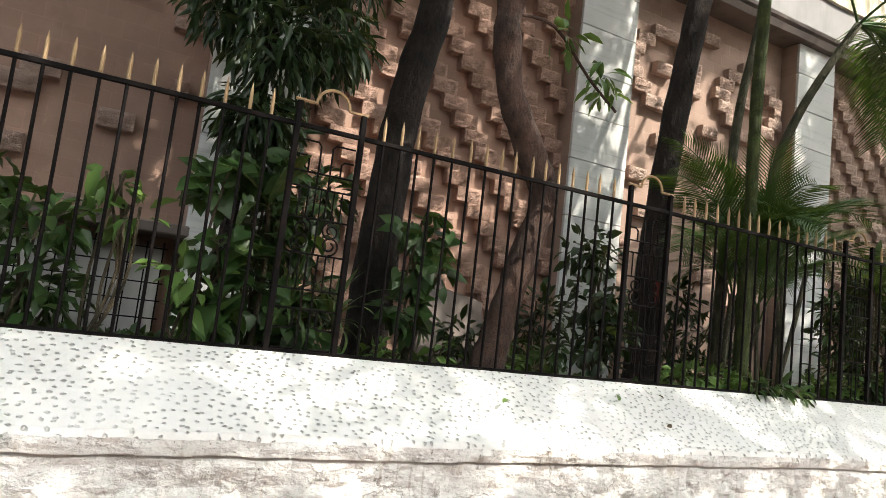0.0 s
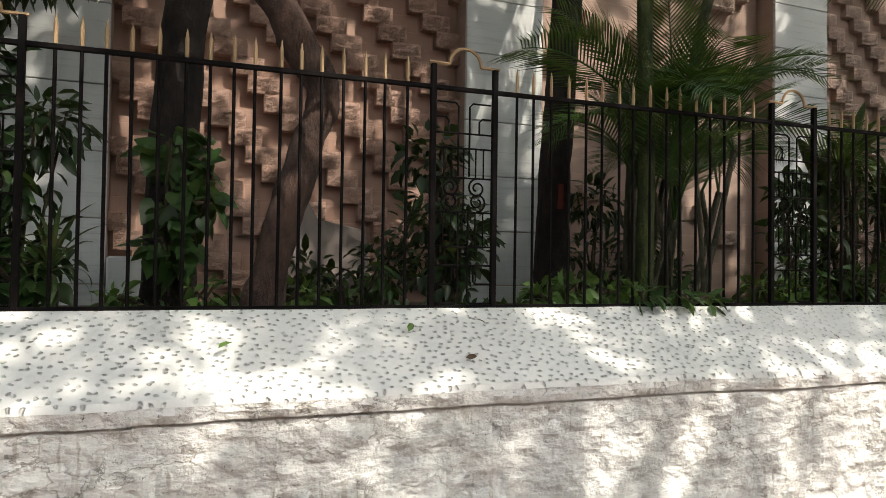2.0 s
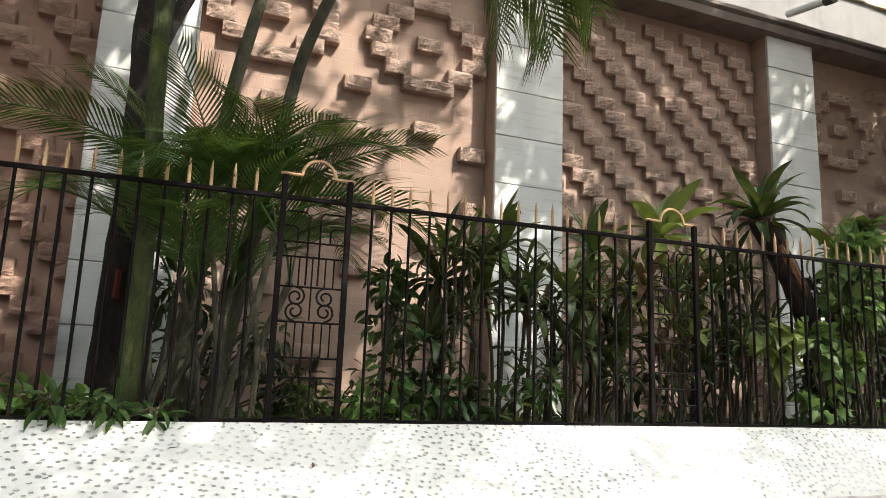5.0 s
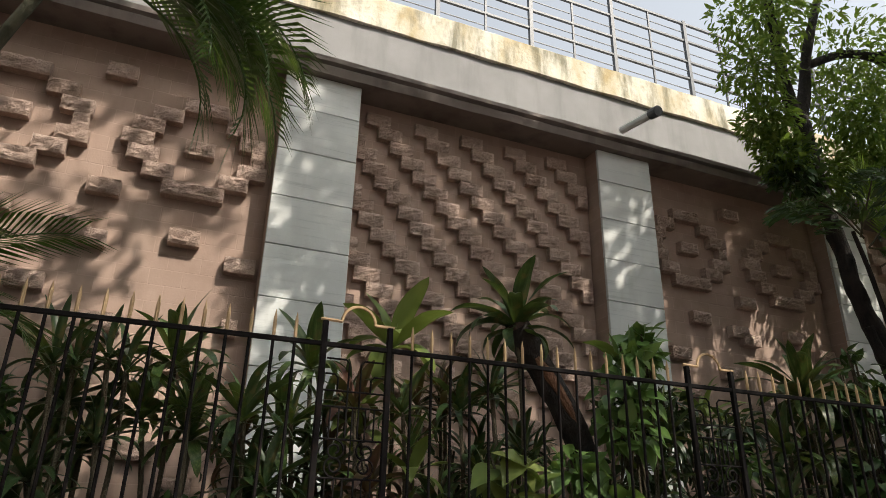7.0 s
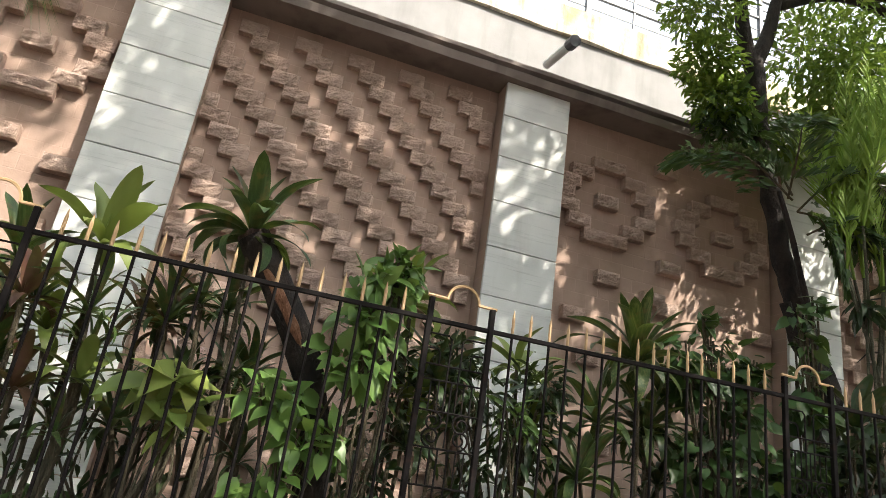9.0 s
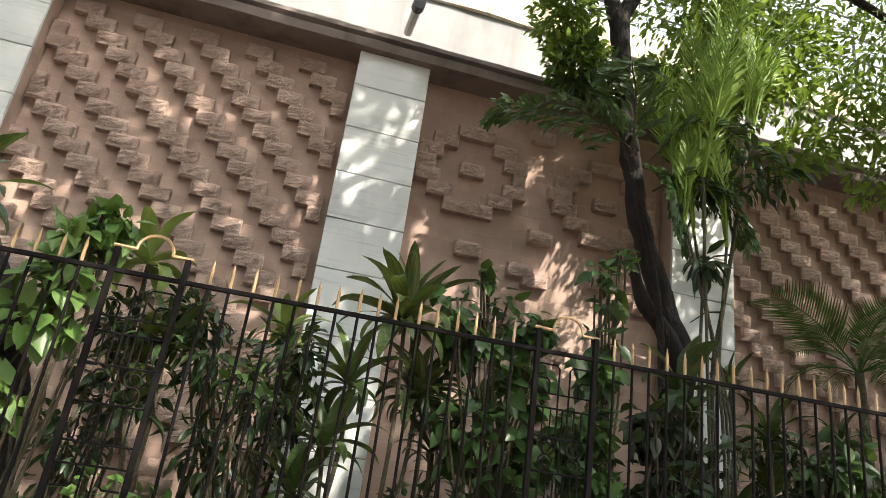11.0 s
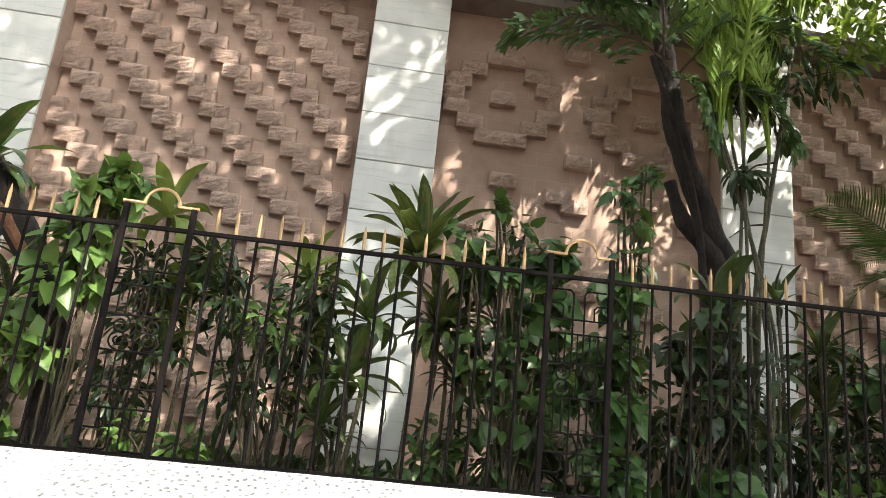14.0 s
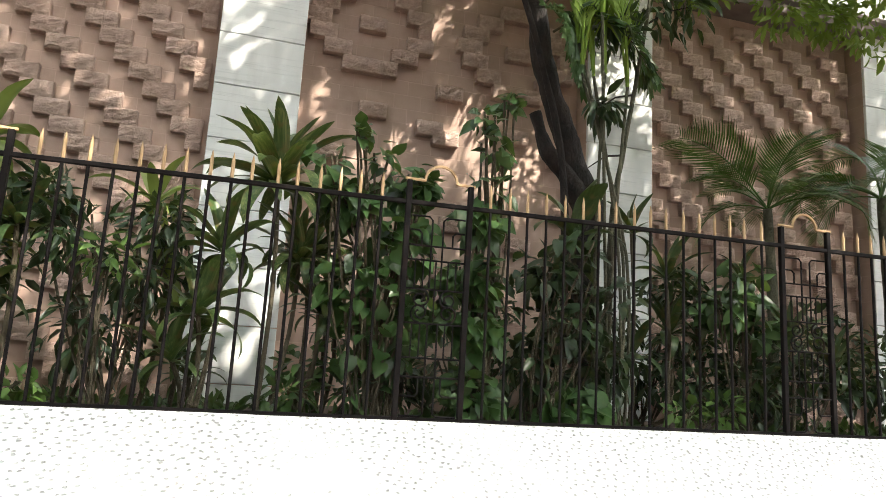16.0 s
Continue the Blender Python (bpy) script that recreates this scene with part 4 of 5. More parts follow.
# fishtail palm in front of it: broad ragged fronds
palm = tagged(new("fishtail_palm"), "fishtail palm with ragged dark green fronds", "palm")
trunk([(13.95, 4.4, 1.1), (13.9, 4.35, 3.0), (13.62, 4.25, 4.0), (13.4, 4.2, 4.55)], [0.035, 0.03, 0.025, 0.02], BARK_DARK, palm, "stem", 8)
for ends in (((13.55, 4.2, 4.5), (13.1, 4.15, 4.72), (12.7, 4.1, 4.72), (12.22, 4.05, 4.52)),
             ((13.6, 4.2, 4.4), (13.9, 4.05, 4.75), (14.3, 4.0, 4.8), (14.8, 3.95, 4.55)), ((13.7, 4.2, 4.2), (13.9, 4.1, 4.3), (14.2, 4.0, 4.2), (14.4, 3.95, 3.9)),
             ((13.5, 4.2, 4.5), (13.35, 3.9, 4.85), (13.2, 3.7, 4.95), (13.1, 3.5, 4.85)), ((13.6, 4.2, 4.4), (13.7, 4.05, 4.3), (13.75, 4.0, 4.1), (13.8, 3.95, 3.85)),
             ((13.55, 4.2, 4.55), (13.5, 4.4, 5.0), (13.3, 4.6, 5.3), (13.0, 4.7, 5.4))):
    rib = smooth_path(ends, 5)
    bm = bmesh.new()
    tube(bm, rib, [0.011 - 0.0005 * k for k in range(len(rib))], 5)
    stalk = part("rib", bm, STEM, palm)
    pos, way = [], []
    for k in range(2, len(rib) - 1):
        ahead = (rib[k + 1] - rib[k - 1]).normalized()
        for s in (-1, 1):
            out = (ahead.cross(Vector((0, 0, 1))) * s + ahead * 0.55).normalized()
            reach = 0.28 * (1.15 - k / len(rib))
            for j in range(4):
                pos.append(rib[k] + out * reach * (j + 0.3) / 4 + Vector((0, 0, -0.03 * j)))
                way.append(out + ahead * random.uniform(-0.2, 0.9) + Vector((0, 0, random.uniform(-0.35, 0.15))))
    pos, way = np.array(pos), np.array(way)
    ln = rng.uniform(0.12, 0.21, len(pos))
    o = new("frond", wedge_mesh("frond", pos, way, ln, ln * rng.uniform(0.35, 0.55, len(pos)), MID))
    o.parent = stalk

# bright feathery palm
palm = tagged(new("feather_palm"), "bright green feathery palm on thin stems", "palm")
random.seed(9)
for k in range(6):
    bx = 14.05 + random.uniform(-0.10, 0.16)
    top = (13.88 + random.uniform(-0.12, 0.32), 3.9 + random.uniform(-0.1, 0.1), random.uniform(3.7, 4.3))
    bm = bmesh.new()
    tube(bm, smooth_path([(bx, 3.9, 1.1), (bx + random.uniform(-0.05, 0.05), 3.9, 2.4), top], 5), 0.012, 7)
    part("stem", bm, RINGED, palm, smooth=True)
    for j in range(3):
        add_frond(palm, PLUMES, *top, random.choice((0, 180)) + random.uniform(-50, 50), random.uniform(76, 89), random.uniform(1.1, 1.6), random.uniform(-90, 90))
for k in range(9):
    add_frond(palm, PLUMES, 14.1 + random.uniform(-0.25, 0.8), 3.9, random.uniform(4.4, 5.0), random.uniform(-60, 60), random.uniform(60, 85), random.uniform(0.9, 1.2), random.uniform(-90, 90))

# thin sapling beside it with dark hanging leaves
tree = tagged(new("sapling"), "thin pale-stemmed sapling with dark hanging leaves", "tree")
trunk([(14.1, 4.0, 1.1), (14.12, 4.0, 2.6), (14.22, 4.0, 3.25), (14.36, 4.0, 4.05), (14.48, 4.0, 4.8)], [0.022, 0.02, 0.018, 0.016, 0.012], RINGED, tree, "stem", 7)
for a, b in (((14.3, 4.0, 3.7), (13.95, 3.95, 3.5)), ((14.37, 4.0, 4.1), (14.1, 3.95, 4.25)), ((14.4, 4.0, 4.3), (14.75, 3.95, 4.5)), ((14.44, 4.0, 4.5), (14.2, 3.95, 4.75)), ((14.2, 4.0, 3.2), (13.9, 3.95, 3.05))):
    bm = bmesh.new()
    tube(bm, [a, tuple((p + q) / 2 + r for p, q, r in zip(a, b, (0, 0, 0.04))), b], [0.009, 0.007, 0.004], 5)
    part("twig", bm, BARK_DARK, tree)
foliage(tree, [(14.1, 4.0, 4.2, 0.2), (14.45, 4.0, 4.45, 0.28), (14.7, 3.95, 4.5, 0.25), (14.25, 3.95, 4.75, 0.25), (14.0, 3.95, 3.55, 0.12)], 34, 0.19, DARK, 0.9, 0.3)

# palms by the last pilasters
for x, y, z, n in ((15.95, 4.5, 3.1, 11), (16.9, 4.2, 3.25, 13), (18.6, 4.3, 3.3, 11)):
    palm = tagged(new("palm"), "small palm with arching grey-green fronds", "palm", group="small palms")
    trunk([(x, y, 1.1), (x + 0.03, y, 2.2), (x, y, z)], [0.05, 0.045, 0.04], RINGED, palm, "stem", 9)
    for k in range(n):
        add_frond(palm, FRONDS, x, y, z, k * 360 / n + random.uniform(-12, 12), random.uniform(5, 75), random.uniform(0.8, 1.15), random.uniform(-25, 25))

# cut leaning trunk
log = tagged(new("cut_trunk"), "leaning cut-off dark tree trunk with a pale stump end", "tree")
trunk([(9.75, 3.75, 1.1), (9.66, 3.72, 1.8), (9.5, 3.7, 2.22), (9.3, 3.68, 2.52), (9.08, 3.66, 2.8)], [0.10, 0.095, 0.09, 0.09, 0.095], BARK_DARK, log, rough=0.25)
bm = bmesh.new()
tube(bm, [(9.085, 3.66, 2.795), (9.068, 3.658, 2.818), (9.06, 3.657, 2.826)], [0.092, 0.086, 0.05], 14)
part("cut_end", bm, BARK, log, "pale sawn end")
bm = bmesh.new()
tube(bm, [(9.2, 3.60, 2.60), (9.3, 3.605, 2.48), (9.42, 3.62, 2.32), (9.5, 3.635, 2.2)], [0.02, 0.036, 0.034, 0.012], 7)
part("torn_bark", bm, TORN, log, "orange-brown torn bark")

# strap-leaved plants
random.seed(33)
DG = "dark green strap-leaved plant on thin canes"
for x, y, heads, mat, label, slim, n in (
        (6.55, 3.95, [(0, 0, 2.15, 0.5), (-0.08, -0.1, 1.75, 0.45), (0.12, 0.05, 1.9, 0.42)], STRAP_DARK, DG, 0.13, 20),
        (7.05, 4.05, [(0, 0, 2.42, 0.5), (0.15, -0.1, 2.0, 0.45), (-0.12, 0, 2.1, 0.42)], STRAP_MID, DG, 0.15, 18),
        (7.45, 3.8, [(0, 0, 2.1, 0.42), (0.1, 0.1, 1.7, 0.42)], STRAP_DARK, DG, 0.13, 18),
        (7.85, 4.1, [(0, 0, 2.5, 0.45), (-0.15, -0.1, 2.05, 0.42), (0.1, -0.2, 1.8, 0.42)], STRAP_MID, "green and yellow strap-leaved plant", 0.17, 16),
        (8.3, 3.85, [(0, 0, 2.62, 0.48), (-0.15, 0.1, 2.1, 0.4), (0.12, -0.1, 1.85, 0.4)], YELLOW, "yellow-green broad strap-leaved plant", 0.2, 13),
        (7.6, 3.75, [(0, 0, 1.75, 0.4), (0.2, 0, 1.55, 0.35)], STRAP_DARK, DG, 0.12, 16),
        (8.05, 3.72, [(0, 0, 2.2, 0.4), (0.1, 0, 1.75, 0.4)], RED, "reddish strap-leaved plant behind the railing", 0.15, 15),
        (8.75, 3.8, [(0, 0, 2.25, 0.42), (0.15, 0.1, 1.9, 0.42), (-0.12, 0, 1.65, 0.38)], STRAP_DARK, DG, 0.12, 18),
        (9.05, 3.95, [(0, 0, 2.4, 0.4), (0.2, 0, 2.05, 0.4), (-0.1, 0, 1.7, 0.4)], STRAP_DARK, DG, 0.11, 18),
        (9.08, 3.64, [(0, 0, 2.80, 0.52)], STRAP_DARK, "large broad-leaved strap plant growing on a cut trunk", 0.17, 24),
        (10.12, 3.85, [(0, 0, 2.68, 0.45), (0.1, 0.1, 2.1, 0.4)], YELLOW, "yellow-green broad strap-leaved plant", 0.2, 12),
        (10.35, 3.8, [(0, 0, 2.2, 0.4), (-0.12, 0, 1.8, 0.4)], STRAP_DARK, DG, 0.12, 18),
        (11.0, 4.1, [(0, 0, 2.45, 0.42), (0.12, 0, 2.0, 0.4)], YELLOW, "olive green strap-leaved plant", 0.16, 12),
        (11.35, 3.75, [(0, 0, 1.78, 0.5), (0.1, 0, 2.15, 0.45), (-0.12, 0.1, 1.5, 0.4)], STRAP_MID, "green strap-leaved plant with arching leaves", 0.16, 15),
        (11.72, 3.75, [(0, 0, 2.60, 0.62), (0.18, 0.15, 2.15, 0.45)], STRAP_STRIPED, "broad green and yellow striped strap-leaved plant", 0.15, 32),
        (11.95, 3.95, [(0, 0, 2.2, 0.42), (0.1, 0, 1.85, 0.4)], STRAP_DARK, "dark reddish strap-leaved plant", 0.13, 16),
        (13.75, 3.85, [(0, 0, 2.5, 0.5)], STRAP_DARK, "dark broad strap-leaved plant", 0.26, 9),
        (14.55, 3.95, [(0, 0, 2.3, 0.42), (0.1, 0.1, 1.9, 0.4)], STRAP_DARK, DG, 0.12, 18),
        (14.35, 4.1, [(0, 0, 2.65, 0.38), (0, 0, 1.7, 0.4)], STRAP_DARK, DG, 0.14, 14),
        (0.85, 3.75, [(0, 0, 2.05, 0.5)], STRAP_MID, "green plant with long arching strap leaves", 0.12, 9),
        (1.3, 3.75, [(0, 0, 1.45, 0.4), (-0.25, 0, 1.5, 0.38)], STRAP_MID, "tuft of narrow arching grassy leaves", 0.06, 24),
        (15.5, 3.8, [(0, 0, 1.9, 0.4), (0.4, 0, 1.7, 0.4)], STRAP_DARK, DG, 0.12, 18)):
    cordyline(x, y, heads, mat, label, 1.3 * slim, n)

random.seed(58)
for k in range(10):
    x, y = 6.5 + 0.3 * k + random.uniform(-0.08, 0.08), random.uniform(3.65, 4.15)
    heads = [(random.uniform(-0.1, 0.1), random.uniform(-0.08, 0.08), random.uniform(1.55, 2.4), random.uniform(0.28, 0.4)) for _ in range(3)]
    cordyline(x, y, heads, (STRAP_DARK, STRAP_DARK, STRAP_MID, RED)[k % 4], ("narrow reddish-leaved cane plant behind the railing" if k % 4 == 3 else "narrow-leaved dark cane plant behind the railing"), 0.12, 15)
for x, y, top in ((12.1, 4.2, 2.1), (12.6, 4.3, 1.9), (10.6, 4.2, 2.0), (11.2, 4.3, 1.8), (14.9, 4.1, 2.2), (15.4, 4.2, 2.4)):
    cordyline(x, y, [(0, 0, top, 0.36), (0.1, 0.05, top - 0.4, 0.34)], STRAP_DARK, "narrow-leaved dark cane plant behind the railing", 0.12, 15)

# leafy shrubs
for x, y, blobs, per, size, mat, label, droop, slim in (
        (-0.25, 3.75, [(-0.2, 0, 1.85, 0.25), (0.05, 0, 1.75, 0.22), (-0.45, 0, 1.6, 0.3), (0.1, 0.1, 1.45, 0.2)], 90, 0.13, MID, "green leafy shrub beside the railing", 0.35, 0.5),
        (0.08, 3.70, [(0, 0, 2.0, 0.12), (0.1, 0, 1.85, 0.12)], 14, 0.16, BRIGHT, "young shrub with pale green leaves", 0.5, 0.45),
        (0.48, 3.68, [(0, 0, 1.60, 0.16), (0.05, 0, 1.45, 0.1)], 22, 0.17, BRIGHT, "young shrub with bright green leaves", 0.5, 0.36),
        (0.85, 3.85, [(0, 0, 1.55, 0.25), (0.1, 0, 1.95, 0.22), (-0.05, 0, 2.25, 0.18), (0.25, 0, 1.4, 0.22)], 80, 0.12, MID, "creeper with round dark green leaves", 0.3, 0.75),
        (1.12, 4.05, [(0, 0, 1.5, 0.25), (-0.1, 0, 1.9, 0.25), (0.1, 0, 2.2, 0.2), (-0.25, 0, 2.5, 0.2)], 95, 0.14, DARK, "dark leafy shrub before the pilaster", 0.5, 0.4),
        (0.62, 3.72, [(0, 0, 1.4, 0.18), (0.05, 0, 1.75, 0.18), (-0.05, 0, 2.1, 0.16)], 45, 0.13, MID, "vine with round green leaves on the railing", 0.4, 0.75),
        (1.88, 4.0, [(0, -0.1, 2.05, 0.2), (0.05, -0.1, 1.8, 0.2), (-0.05, -0.1, 1.55, 0.18)], 48, 0.13, MID, "round-leaved creeper hanging on the tree trunk", 0.35, 0.75),
        (2.0, 3.72, [(0, 0, 1.32, 0.12), (0.5, 0, 1.3, 0.1), (-0.4, 0, 1.28, 0.1)], 28, 0.10, BRIGHT, "low green weeds at the foot of the railing", 0.2, 0.5),
        (2.75, 3.9, [(0, 0, 1.35, 0.16), (0.3, 0, 1.4, 0.14)], 40, 0.11, MID, "low green plant on the garden bed", 0.3, 0.5),
        (3.4, 3.95, [(0, 0, 1.5, 0.25), (0.02, 0, 1.85, 0.26), (-0.1, 0, 2.15, 0.2), (0.15, 0, 1.65, 0.2)], 100, 0.11, DARK, "dark green shrub behind the scroll panel", 0.3, 0.55),
        (4.1, 3.62, [(0, 0, 1.33, 0.13), (0.25, 0, 1.32, 0.13), (-0.2, 0, 1.3, 0.1), (0.45, 0, 1.3, 0.08)], 60, 0.10, BRIGHT, "low bright green plant along the wall top", 0.2, 0.6),
        (4.55, 3.36, [(-0.1, 0, 1.32, 0.08), (0.15, 0, 1.31, 0.09), (0.35, -0.02, 1.30, 0.07)], 30, 0.12, MID, "fern creeping over the wall edge", 0.4, 0.35),
        (5.75, 3.75, [(0, 0, 1.32, 0.14), (0.25, 0, 1.35, 0.16), (0.5, 0, 1.3, 0.14)], 55, 0.10, BRIGHT, "low bright green plant along the wall top", 0.25, 0.5),
        (6.2, 3.9, [(0, 0, 1.5, 0.22), (0.05, 0, 1.85, 0.22), (0, 0, 2.1, 0.15), (0.25, 0, 1.4, 0.2)], 95, 0.11, MID, "green leafy shrub behind the railing", 0.35, 0.45),
        # near-black leaves added to fill the deep shade behind the palm clump
        (5.05, 4.75, [(0, 0, 1.5, 0.3), (0.4, 0, 1.7, 0.3), (-0.1, -0.1, 2.0, 0.25), (0.7, 0, 1.4, 0.22)], 110, 0.14, DARK, "dark undergrowth added for the shade behind the palm stems", 0.4, 0.35),
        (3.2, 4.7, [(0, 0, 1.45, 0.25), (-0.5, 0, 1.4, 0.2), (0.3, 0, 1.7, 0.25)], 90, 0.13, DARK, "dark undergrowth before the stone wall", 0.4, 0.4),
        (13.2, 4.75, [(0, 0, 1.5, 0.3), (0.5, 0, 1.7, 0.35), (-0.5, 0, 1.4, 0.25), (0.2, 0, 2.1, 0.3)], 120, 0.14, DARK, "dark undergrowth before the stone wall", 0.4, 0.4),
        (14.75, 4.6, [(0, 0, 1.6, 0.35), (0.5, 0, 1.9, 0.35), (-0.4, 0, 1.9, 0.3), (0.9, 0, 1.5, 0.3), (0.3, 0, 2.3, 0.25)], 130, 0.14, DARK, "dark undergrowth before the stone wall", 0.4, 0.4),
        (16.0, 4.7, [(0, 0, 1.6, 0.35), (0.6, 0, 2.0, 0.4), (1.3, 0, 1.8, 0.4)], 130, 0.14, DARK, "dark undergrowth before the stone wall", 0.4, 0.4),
        (6.85, 3.72, [(0, 0, 1.35, 0.2), (0.35, 0.1, 1.5, 0.2), (-0.3, 0, 1.4, 0.18)], 60, 0.12, MID, "low green shrub at the railing", 0.3, 0.5),
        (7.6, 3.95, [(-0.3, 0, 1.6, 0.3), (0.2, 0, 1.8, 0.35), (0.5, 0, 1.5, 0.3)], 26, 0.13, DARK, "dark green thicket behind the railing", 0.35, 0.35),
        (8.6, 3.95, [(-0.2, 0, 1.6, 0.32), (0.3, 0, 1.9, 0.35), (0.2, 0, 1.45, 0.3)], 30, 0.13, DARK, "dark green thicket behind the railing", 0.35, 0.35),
        (8.86, 3.42, [(0, 0, 1.90, 0.13), (0.1, 0, 1.74, 0.12)], 13, 0.21, YELLOW, "shrub with large pale yellow-green leaves", 0.5, 0.62),
        (9.85, 3.48, [(0, 0, 2.62, 0.2), (-0.05, 0, 2.4, 0.2), (0.12, 0, 2.75, 0.12)], 75, 0.13, BRIGHT, "climber with bright green leaves over the railing", 0.45, 0.62),
        (9.55, 3.5, [(-0.1, 0, 1.45, 0.2), (0.1, 0, 1.7, 0.18), (-0.15, 0, 1.9, 0.18), (0.2, 0, 2.15, 0.2)], 52, 0.125, BRIGHT, "heart-leaved climber with pale green leaves", 0.45, 0.72),
        (9.95, 3.9, [(0, 0, 1.6, 0.3), (0.2, 0, 2.0, 0.28), (0.1, 0, 2.3, 0.2)], 120, 0.11, DARK, "dark green leafy shrub behind the railing", 0.35, 0.45),
        (10.9, 3.9, [(-0.1, 0, 1.65, 0.3), (0.1, 0, 2.0, 0.3), (-0.3, 0, 2.2, 0.25), (0.2, 0, 2.3, 0.2), (-0.45, 0, 2.4, 0.18)], 130, 0.13, DARK, "dark green bush with narrow leaves", 0.4, 0.33),
        (10.85, 3.65, [(0, 0, 2.05, 0.13)], 30, 0.15, BRIGHT, "bright green rosette of young leaves", 0.3, 0.3),
        (10.2, 3.72, [(0, 0, 1.32, 0.15), (0.3, 0, 1.3, 0.12)], 40, 0.11, BRIGHT, "low green weeds at the foot of the railing", 0.25, 0.5),
        (12.0, 3.8, [(-0.1, 0, 1.32, 0.15), (0.3, 0, 1.38, 0.18), (0.0, 0.3, 1.5, 0.18)], 60, 0.12, MID, "low green plant on the garden bed", 0.25, 0.5),
        (12.45, 3.75, [(-0.2, 0, 2.0, 0.28), (0.05, 0, 2.3, 0.25), (-0.05, 0, 1.65, 0.28), (0.25, 0, 1.9, 0.25), (-0.3, 0, 2.55, 0.2), (0.1, 0, 2.65, 0.15)], 95, 0.115, MID, "bush with drooping heart-shaped leaves", 0.8, 0.8),
        (12.95, 3.55, [(0, 0, 1.4, 0.2), (0.03, 0, 1.75, 0.18), (-0.02, 0, 2.1, 0.17), (0, 0, 2.45, 0.15)], 80, 0.115, MID, "column of creeper leaves climbing a post", 0.85, 0.72),
        (13.02, 3.6, [(0, 0, 2.7, 0.14), (0.03, 0, 2.95, 0.13), (-0.03, 0, 3.15, 0.1), (0.12, 0, 3.3, 0.1)], 20, 0.115, MID, "thin creeper tips with green leaves over the railing", 0.4, 0.65),
        (12.3, 3.65, [(-0.3, 0, 2.72, 0.16), (0.0, 0, 2.78, 0.16), (0.3, 0, 2.7, 0.14), (-0.1, 0, 2.95, 0.08)], 18, 0.11, MID, "sparse climber with green leaves on the spikes", 0.4, 0.65),
        (13.5, 3.9, [(0, 0, 1.6, 0.28), (0.25, 0, 1.9, 0.26), (0.5, 0, 1.6, 0.25), (0.1, 0, 2.2, 0.18)], 95, 0.13, DARK, "dark green leafy shrub behind the railing", 0.5, 0.5),
        (13.45, 3.7, [(0, 0, 2.2, 0.2), (0.25, 0, 2.35, 0.2), (0.5, 0, 2.1, 0.2), (0.2, 0, 1.8, 0.22)], 26, 0.12, DARK, "dark broad-leaved shrub pressed against the railing", 0.5, 0.66),
        (13.75, 3.65, [(0, 0, 1.35, 0.15), (-0.2, 0, 1.3, 0.1)], 30, 0.16, MID, "low broad-leaved plant at the railing", 0.3, 0.75),
        (15.15, 3.85, [(0, 0, 2.25, 0.22), (0.1, 0, 1.95, 0.22), (-0.2, 0, 2.1, 0.2)], 60, 0.13, MID, "shrub with large pale-edged leaves", 0.5, 0.66),
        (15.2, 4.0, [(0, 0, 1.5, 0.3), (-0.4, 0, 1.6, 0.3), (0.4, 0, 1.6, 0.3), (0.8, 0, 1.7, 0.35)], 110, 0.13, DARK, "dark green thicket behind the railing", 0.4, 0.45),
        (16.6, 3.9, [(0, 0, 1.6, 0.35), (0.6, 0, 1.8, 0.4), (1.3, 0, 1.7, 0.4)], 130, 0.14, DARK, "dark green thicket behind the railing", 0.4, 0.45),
        (14.6, 3.75, [(0, 0, 1.33, 0.15), (0.3, 0, 1.35, 0.13)], 40, 0.11, BRIGHT, "low green weeds at the foot of the railing", 0.25, 0.5)):
    shrub(x, y, blobs, per, size, mat, label, droop, slim)
p = np.stack([rng.uniform(-4, 20, 5000), rng.uniform(3.55, 5.3, 5000), np.full(5000, 1.16)], 1)
p = p[[noise.noise(Vector((a * 1.3, b * 1.3, 2))) > -0.12 for a, b, c in p]]
way = rng.normal(0, 0.7, p.shape) + [0, 0, 0.7]
ln = rng.uniform(0.06, 0.16, len(p))
weeds = new("ground_cover", leaves_mesh("ground_cover", p, way, ln, ln * 0.5, MID))
tagged(weeds, "low green weeds and litter covering the garden bed", "weeds", kind="stuff")

# ---- unseen trees over the pavement, behind the walker, added to cast dappled shade ----
def shade(x, z):
    """How dense the crowns hang on the sun's way to the building's face."""
    # density is set bay by bay to place sun patches and shade
    n = 1.3 * noise.noise(Vector((x * 0.9, z * 0.9, 1.0))) + 1.0 * noise.noise(Vector((x * 2.6, z * 2.0, 4.0))) + 0.5 * noise.noise(Vector((x * 6, z * 5, 8.0)))
    if z > 6.25:
        return n - 0.2
    if z > 4.9:
        return n + 1.3
    if z > 1.0:
        if 4.9 < x < 7.5 and z > 2.2:
            return n - 0.6
        if 4.0 < x < 4.9:
            return n - 0.1
        if 12.9 < x < 15.4 and z > 2.0:
            return 1.3 * n - 0.35
        if 1.4 < x < 3.9:
            return 1.3 * n + (0.28 if z < 3.5 else 0.5)
        return n + (1.0 if 10.9 < x < 12.2 else 0.7 if 8.4 < x < 12.9 else 1.5 if x > 15.4 else 0.9)
    if z > -1.4:
        return n + (0.55 if x < 5.0 else 0.9 if x > 10.3 else 0.0)
    return n + (1.0 if x > 8.0 else 0.05)


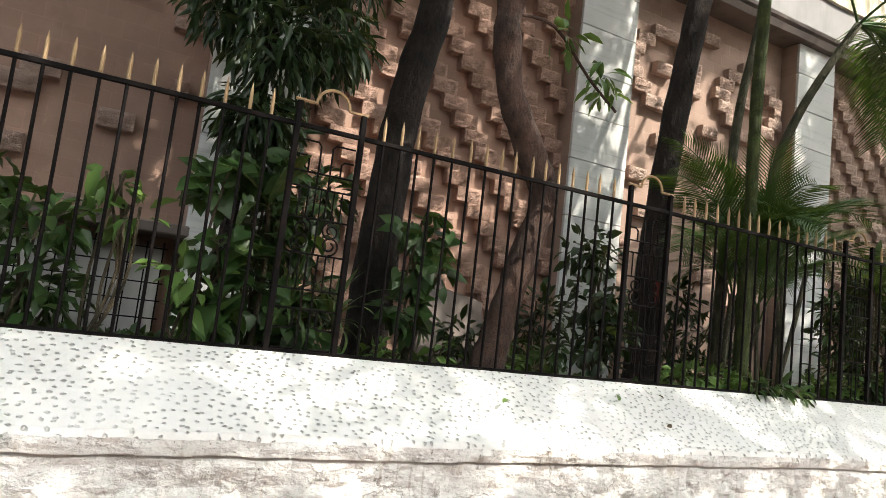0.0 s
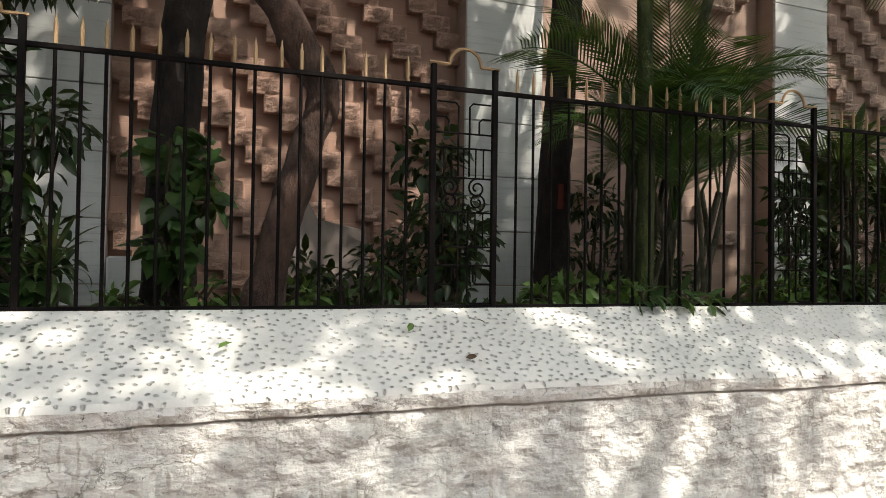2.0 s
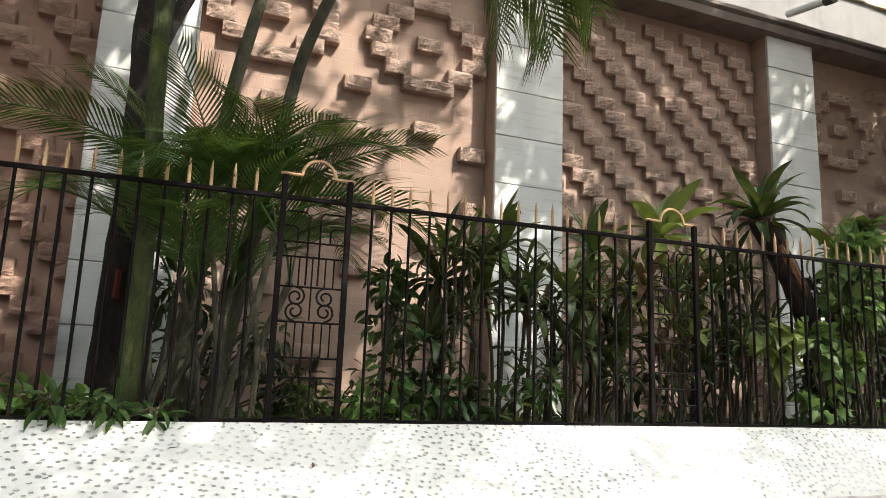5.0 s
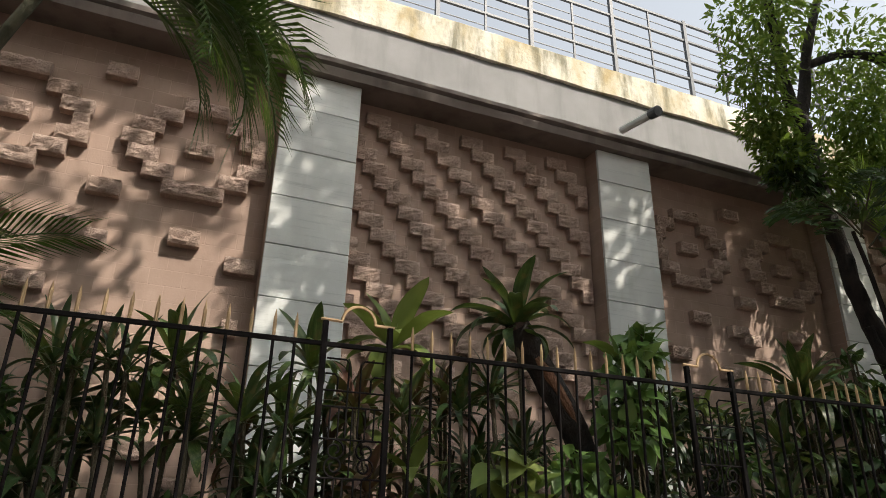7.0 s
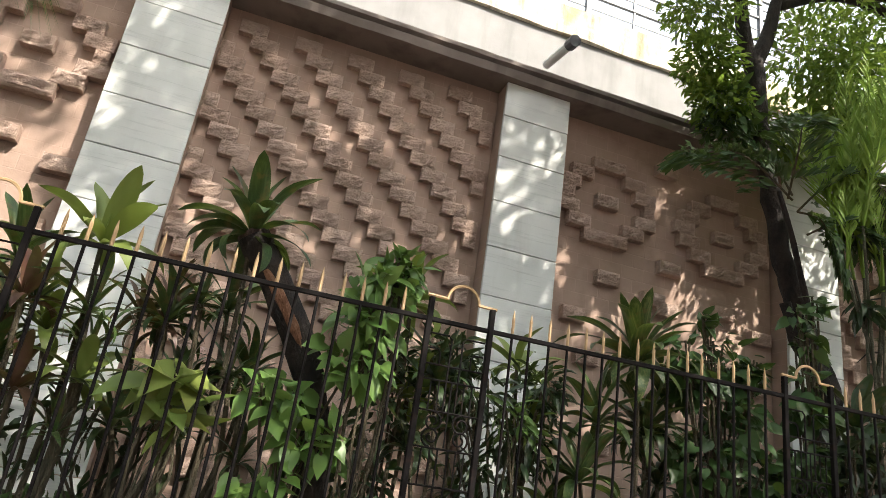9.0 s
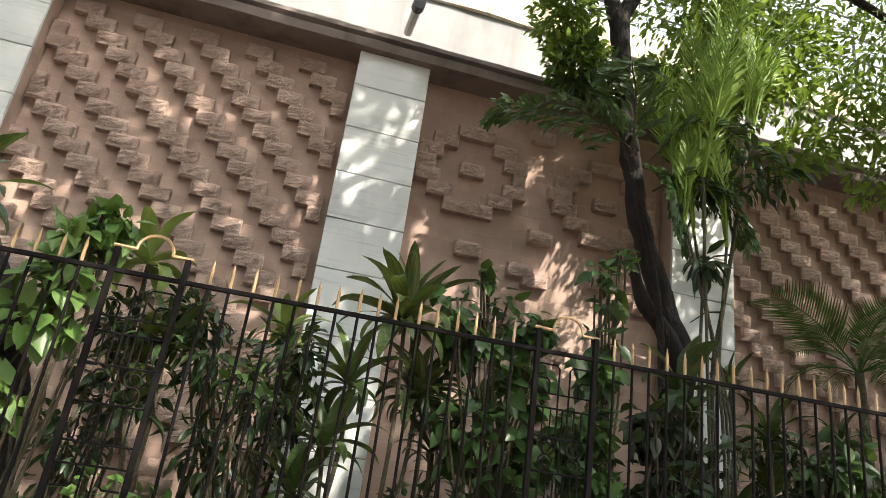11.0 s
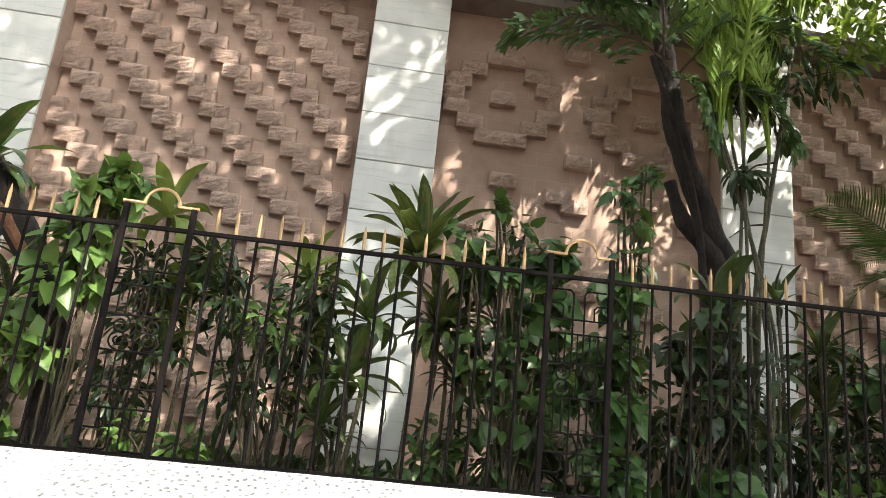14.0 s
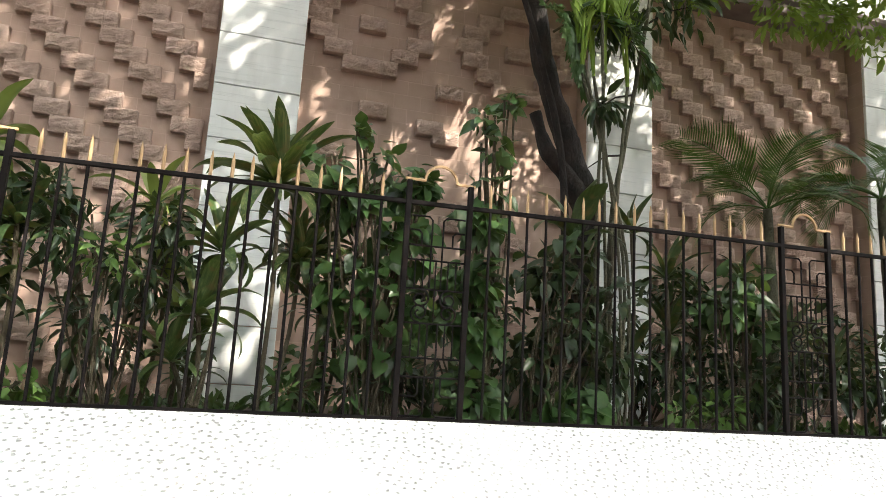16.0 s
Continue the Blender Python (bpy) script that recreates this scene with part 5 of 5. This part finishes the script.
random.seed(17)
per_tree = {}
for _ in range(10800):
    x, z, high = random.uniform(-8, 24), random.uniform(-3.5, 6.9), random.uniform(8.0, 9.2)
    high += 2.4 if z > 4.0 else 0.0
    if shade(x, z) > 0.0:
        d = (high - z) / SUN_WAY.z
        cx, cy = x + SUN_WAY.x * d, 5.6 + SUN_WAY.y * d
        per_tree.setdefault(int((cx + 6) // 5.4), []).append((cx, cy, high))
for k, spots in per_tree.items():
    tx = -6 + 5.4 * k + 2.7
    tree = tagged(new("street_tree"), "tall unseen street tree added for dappled shade, with a spreading green crown", "tree", group="street trees")
    trunk([(tx, -4.2, -0.2), (tx + 0.1, -4.2, 3.5), (tx - 0.1, -4.0, 6.0), (tx, -3.8, 9.0)], [0.26, 0.21, 0.18, 0.12], BARK, tree)
    for a, b in ((-2.0, 2.6), (2.0, 2.8), (-1.6, -1.8), (1.7, -1.6), (0.2, 3.8)):
        trunk([(tx - 0.05, -3.9, 6.8), (tx + a * 0.5, -3.8 + b * 0.7, 8.2), (tx + a, -3.8 + b * 1.5, 9.0)], [0.09, 0.06, 0.025], BARK, tree, "limb", 7)
    c = np.array(spots)
    p = np.repeat(c, 9, 0) + rng.normal(0, 0.085, (len(c) * 9, 3))
    way = rng.normal(0, 1, p.shape) * [1, 1, 0.5] + [0, 0, -0.2]
    ln = rng.uniform(0.13, 0.24, len(p))
    o = new("crown", leaves_mesh("crown", p, way, ln, ln * 0.5, CANOPY))
    o.parent = tree
    tagged(o, kind="stuff")

# unseen wall across the street behind the walker, added to block low sky light
tagged(link("wall_opposite", boxes((-40, 60, -19, -18, -0.2, 11)), BLOCKER), "unseen plain grey wall across the street, added to block low sky light", "wall", kind="structure")

# fallen leaves and bits on the sloping wall top
for x, y, z, size, az, mat, label in ((2.92, 3.12, 1.166, 0.09, 60, BRIGHT, "fallen green leaf on the white wall"), (3.15, 2.955, 1.055, 0.07, 10, RED, "dry dark leaf on the white wall"),
                                      (4.96, 3.11, 1.155, 0.05, 30, RED, "small dry leaf on the white wall"), (0.88, 3.13, 1.175, 0.03, 0, RED, "dark dry seed on the white wall"),
                                      (2.05, 3.05, 1.12, 0.08, 40, BRIGHT, "fallen green leaf on the white wall"), (3.3, 3.2, 1.215, 0.06, -20, RED, "dry brown leaf on the white wall"),
                                      (5.6, 3.0, 1.08, 0.05, 80, RED, "small dry leaf on the white wall")):
    me = leaves_mesh("fallen_leaf", np.zeros((1, 3)), np.array([[1.0, 0, 0]]), np.array([size]), np.array([size * 0.4]), mat)
    tagged(new("fallen_leaf", me), label, "leaf").matrix_basis = pose(x, y, z + 0.004, 34, 0, 0) @ pose(0, 0, 0, 0, 0, az)

# paving blocks: those beside the wall singly, the rest of the pavement joined
PAVER_X, PAVER_Y = 0.2, 0.1
cell = boxes((0.003, PAVER_X - 0.003, 0.003, PAVER_Y - 0.003, -0.03, 0.0))
beveled(cell, 0.004)
paver_mesh = bpy.data.meshes.new("paver")
cell.to_mesh(paver_mesh)
cell.free()
PAVER = stone("paver_clay", (0.17, 0.105, 0.08), (0.25, 0.165, 0.13))
paver_mesh.materials.append(PAVER)
pavement = bpy.data.objects["pavement"]
verts, faces = [], []
for row in range(50):
    for col in range(-70, 160):
        x, y = col * PAVER_X + (row % 2) * 0.1, 2.78 - row * PAVER_Y
        if 3.8 < x < 8.2 and row < 8:
            o = new("paver", paver_mesh)
            o.parent = pavement
            o.matrix_basis = pose(x, y, random.uniform(0.004, 0.009), random.uniform(-0.6, 0.6), random.uniform(-0.6, 0.6), 0)
        else:
            b, h = len(verts), random.uniform(0.004, 0.009)
            for dx in (0.004, PAVER_X - 0.004):
                for dy in (0.004, PAVER_Y - 0.004):
                    verts += [(x + dx, y + dy, -0.02), (x + dx, y + dy, h)]
            faces += [(b + 1, b + 5, b + 7, b + 3), (b, b + 1, b + 3, b + 2), (b + 4, b + 6, b + 7, b + 5), (b, b + 4, b + 5, b + 1), (b + 2, b + 3, b + 7, b + 6)]
me = bpy.data.meshes.new("pavers")
me.from_pydata(verts, [], faces)
me.materials.append(PAVER)
o = new("pavers", me)
o.parent = pavement
tagged(o, "worn reddish paving blocks", kind="stuff")
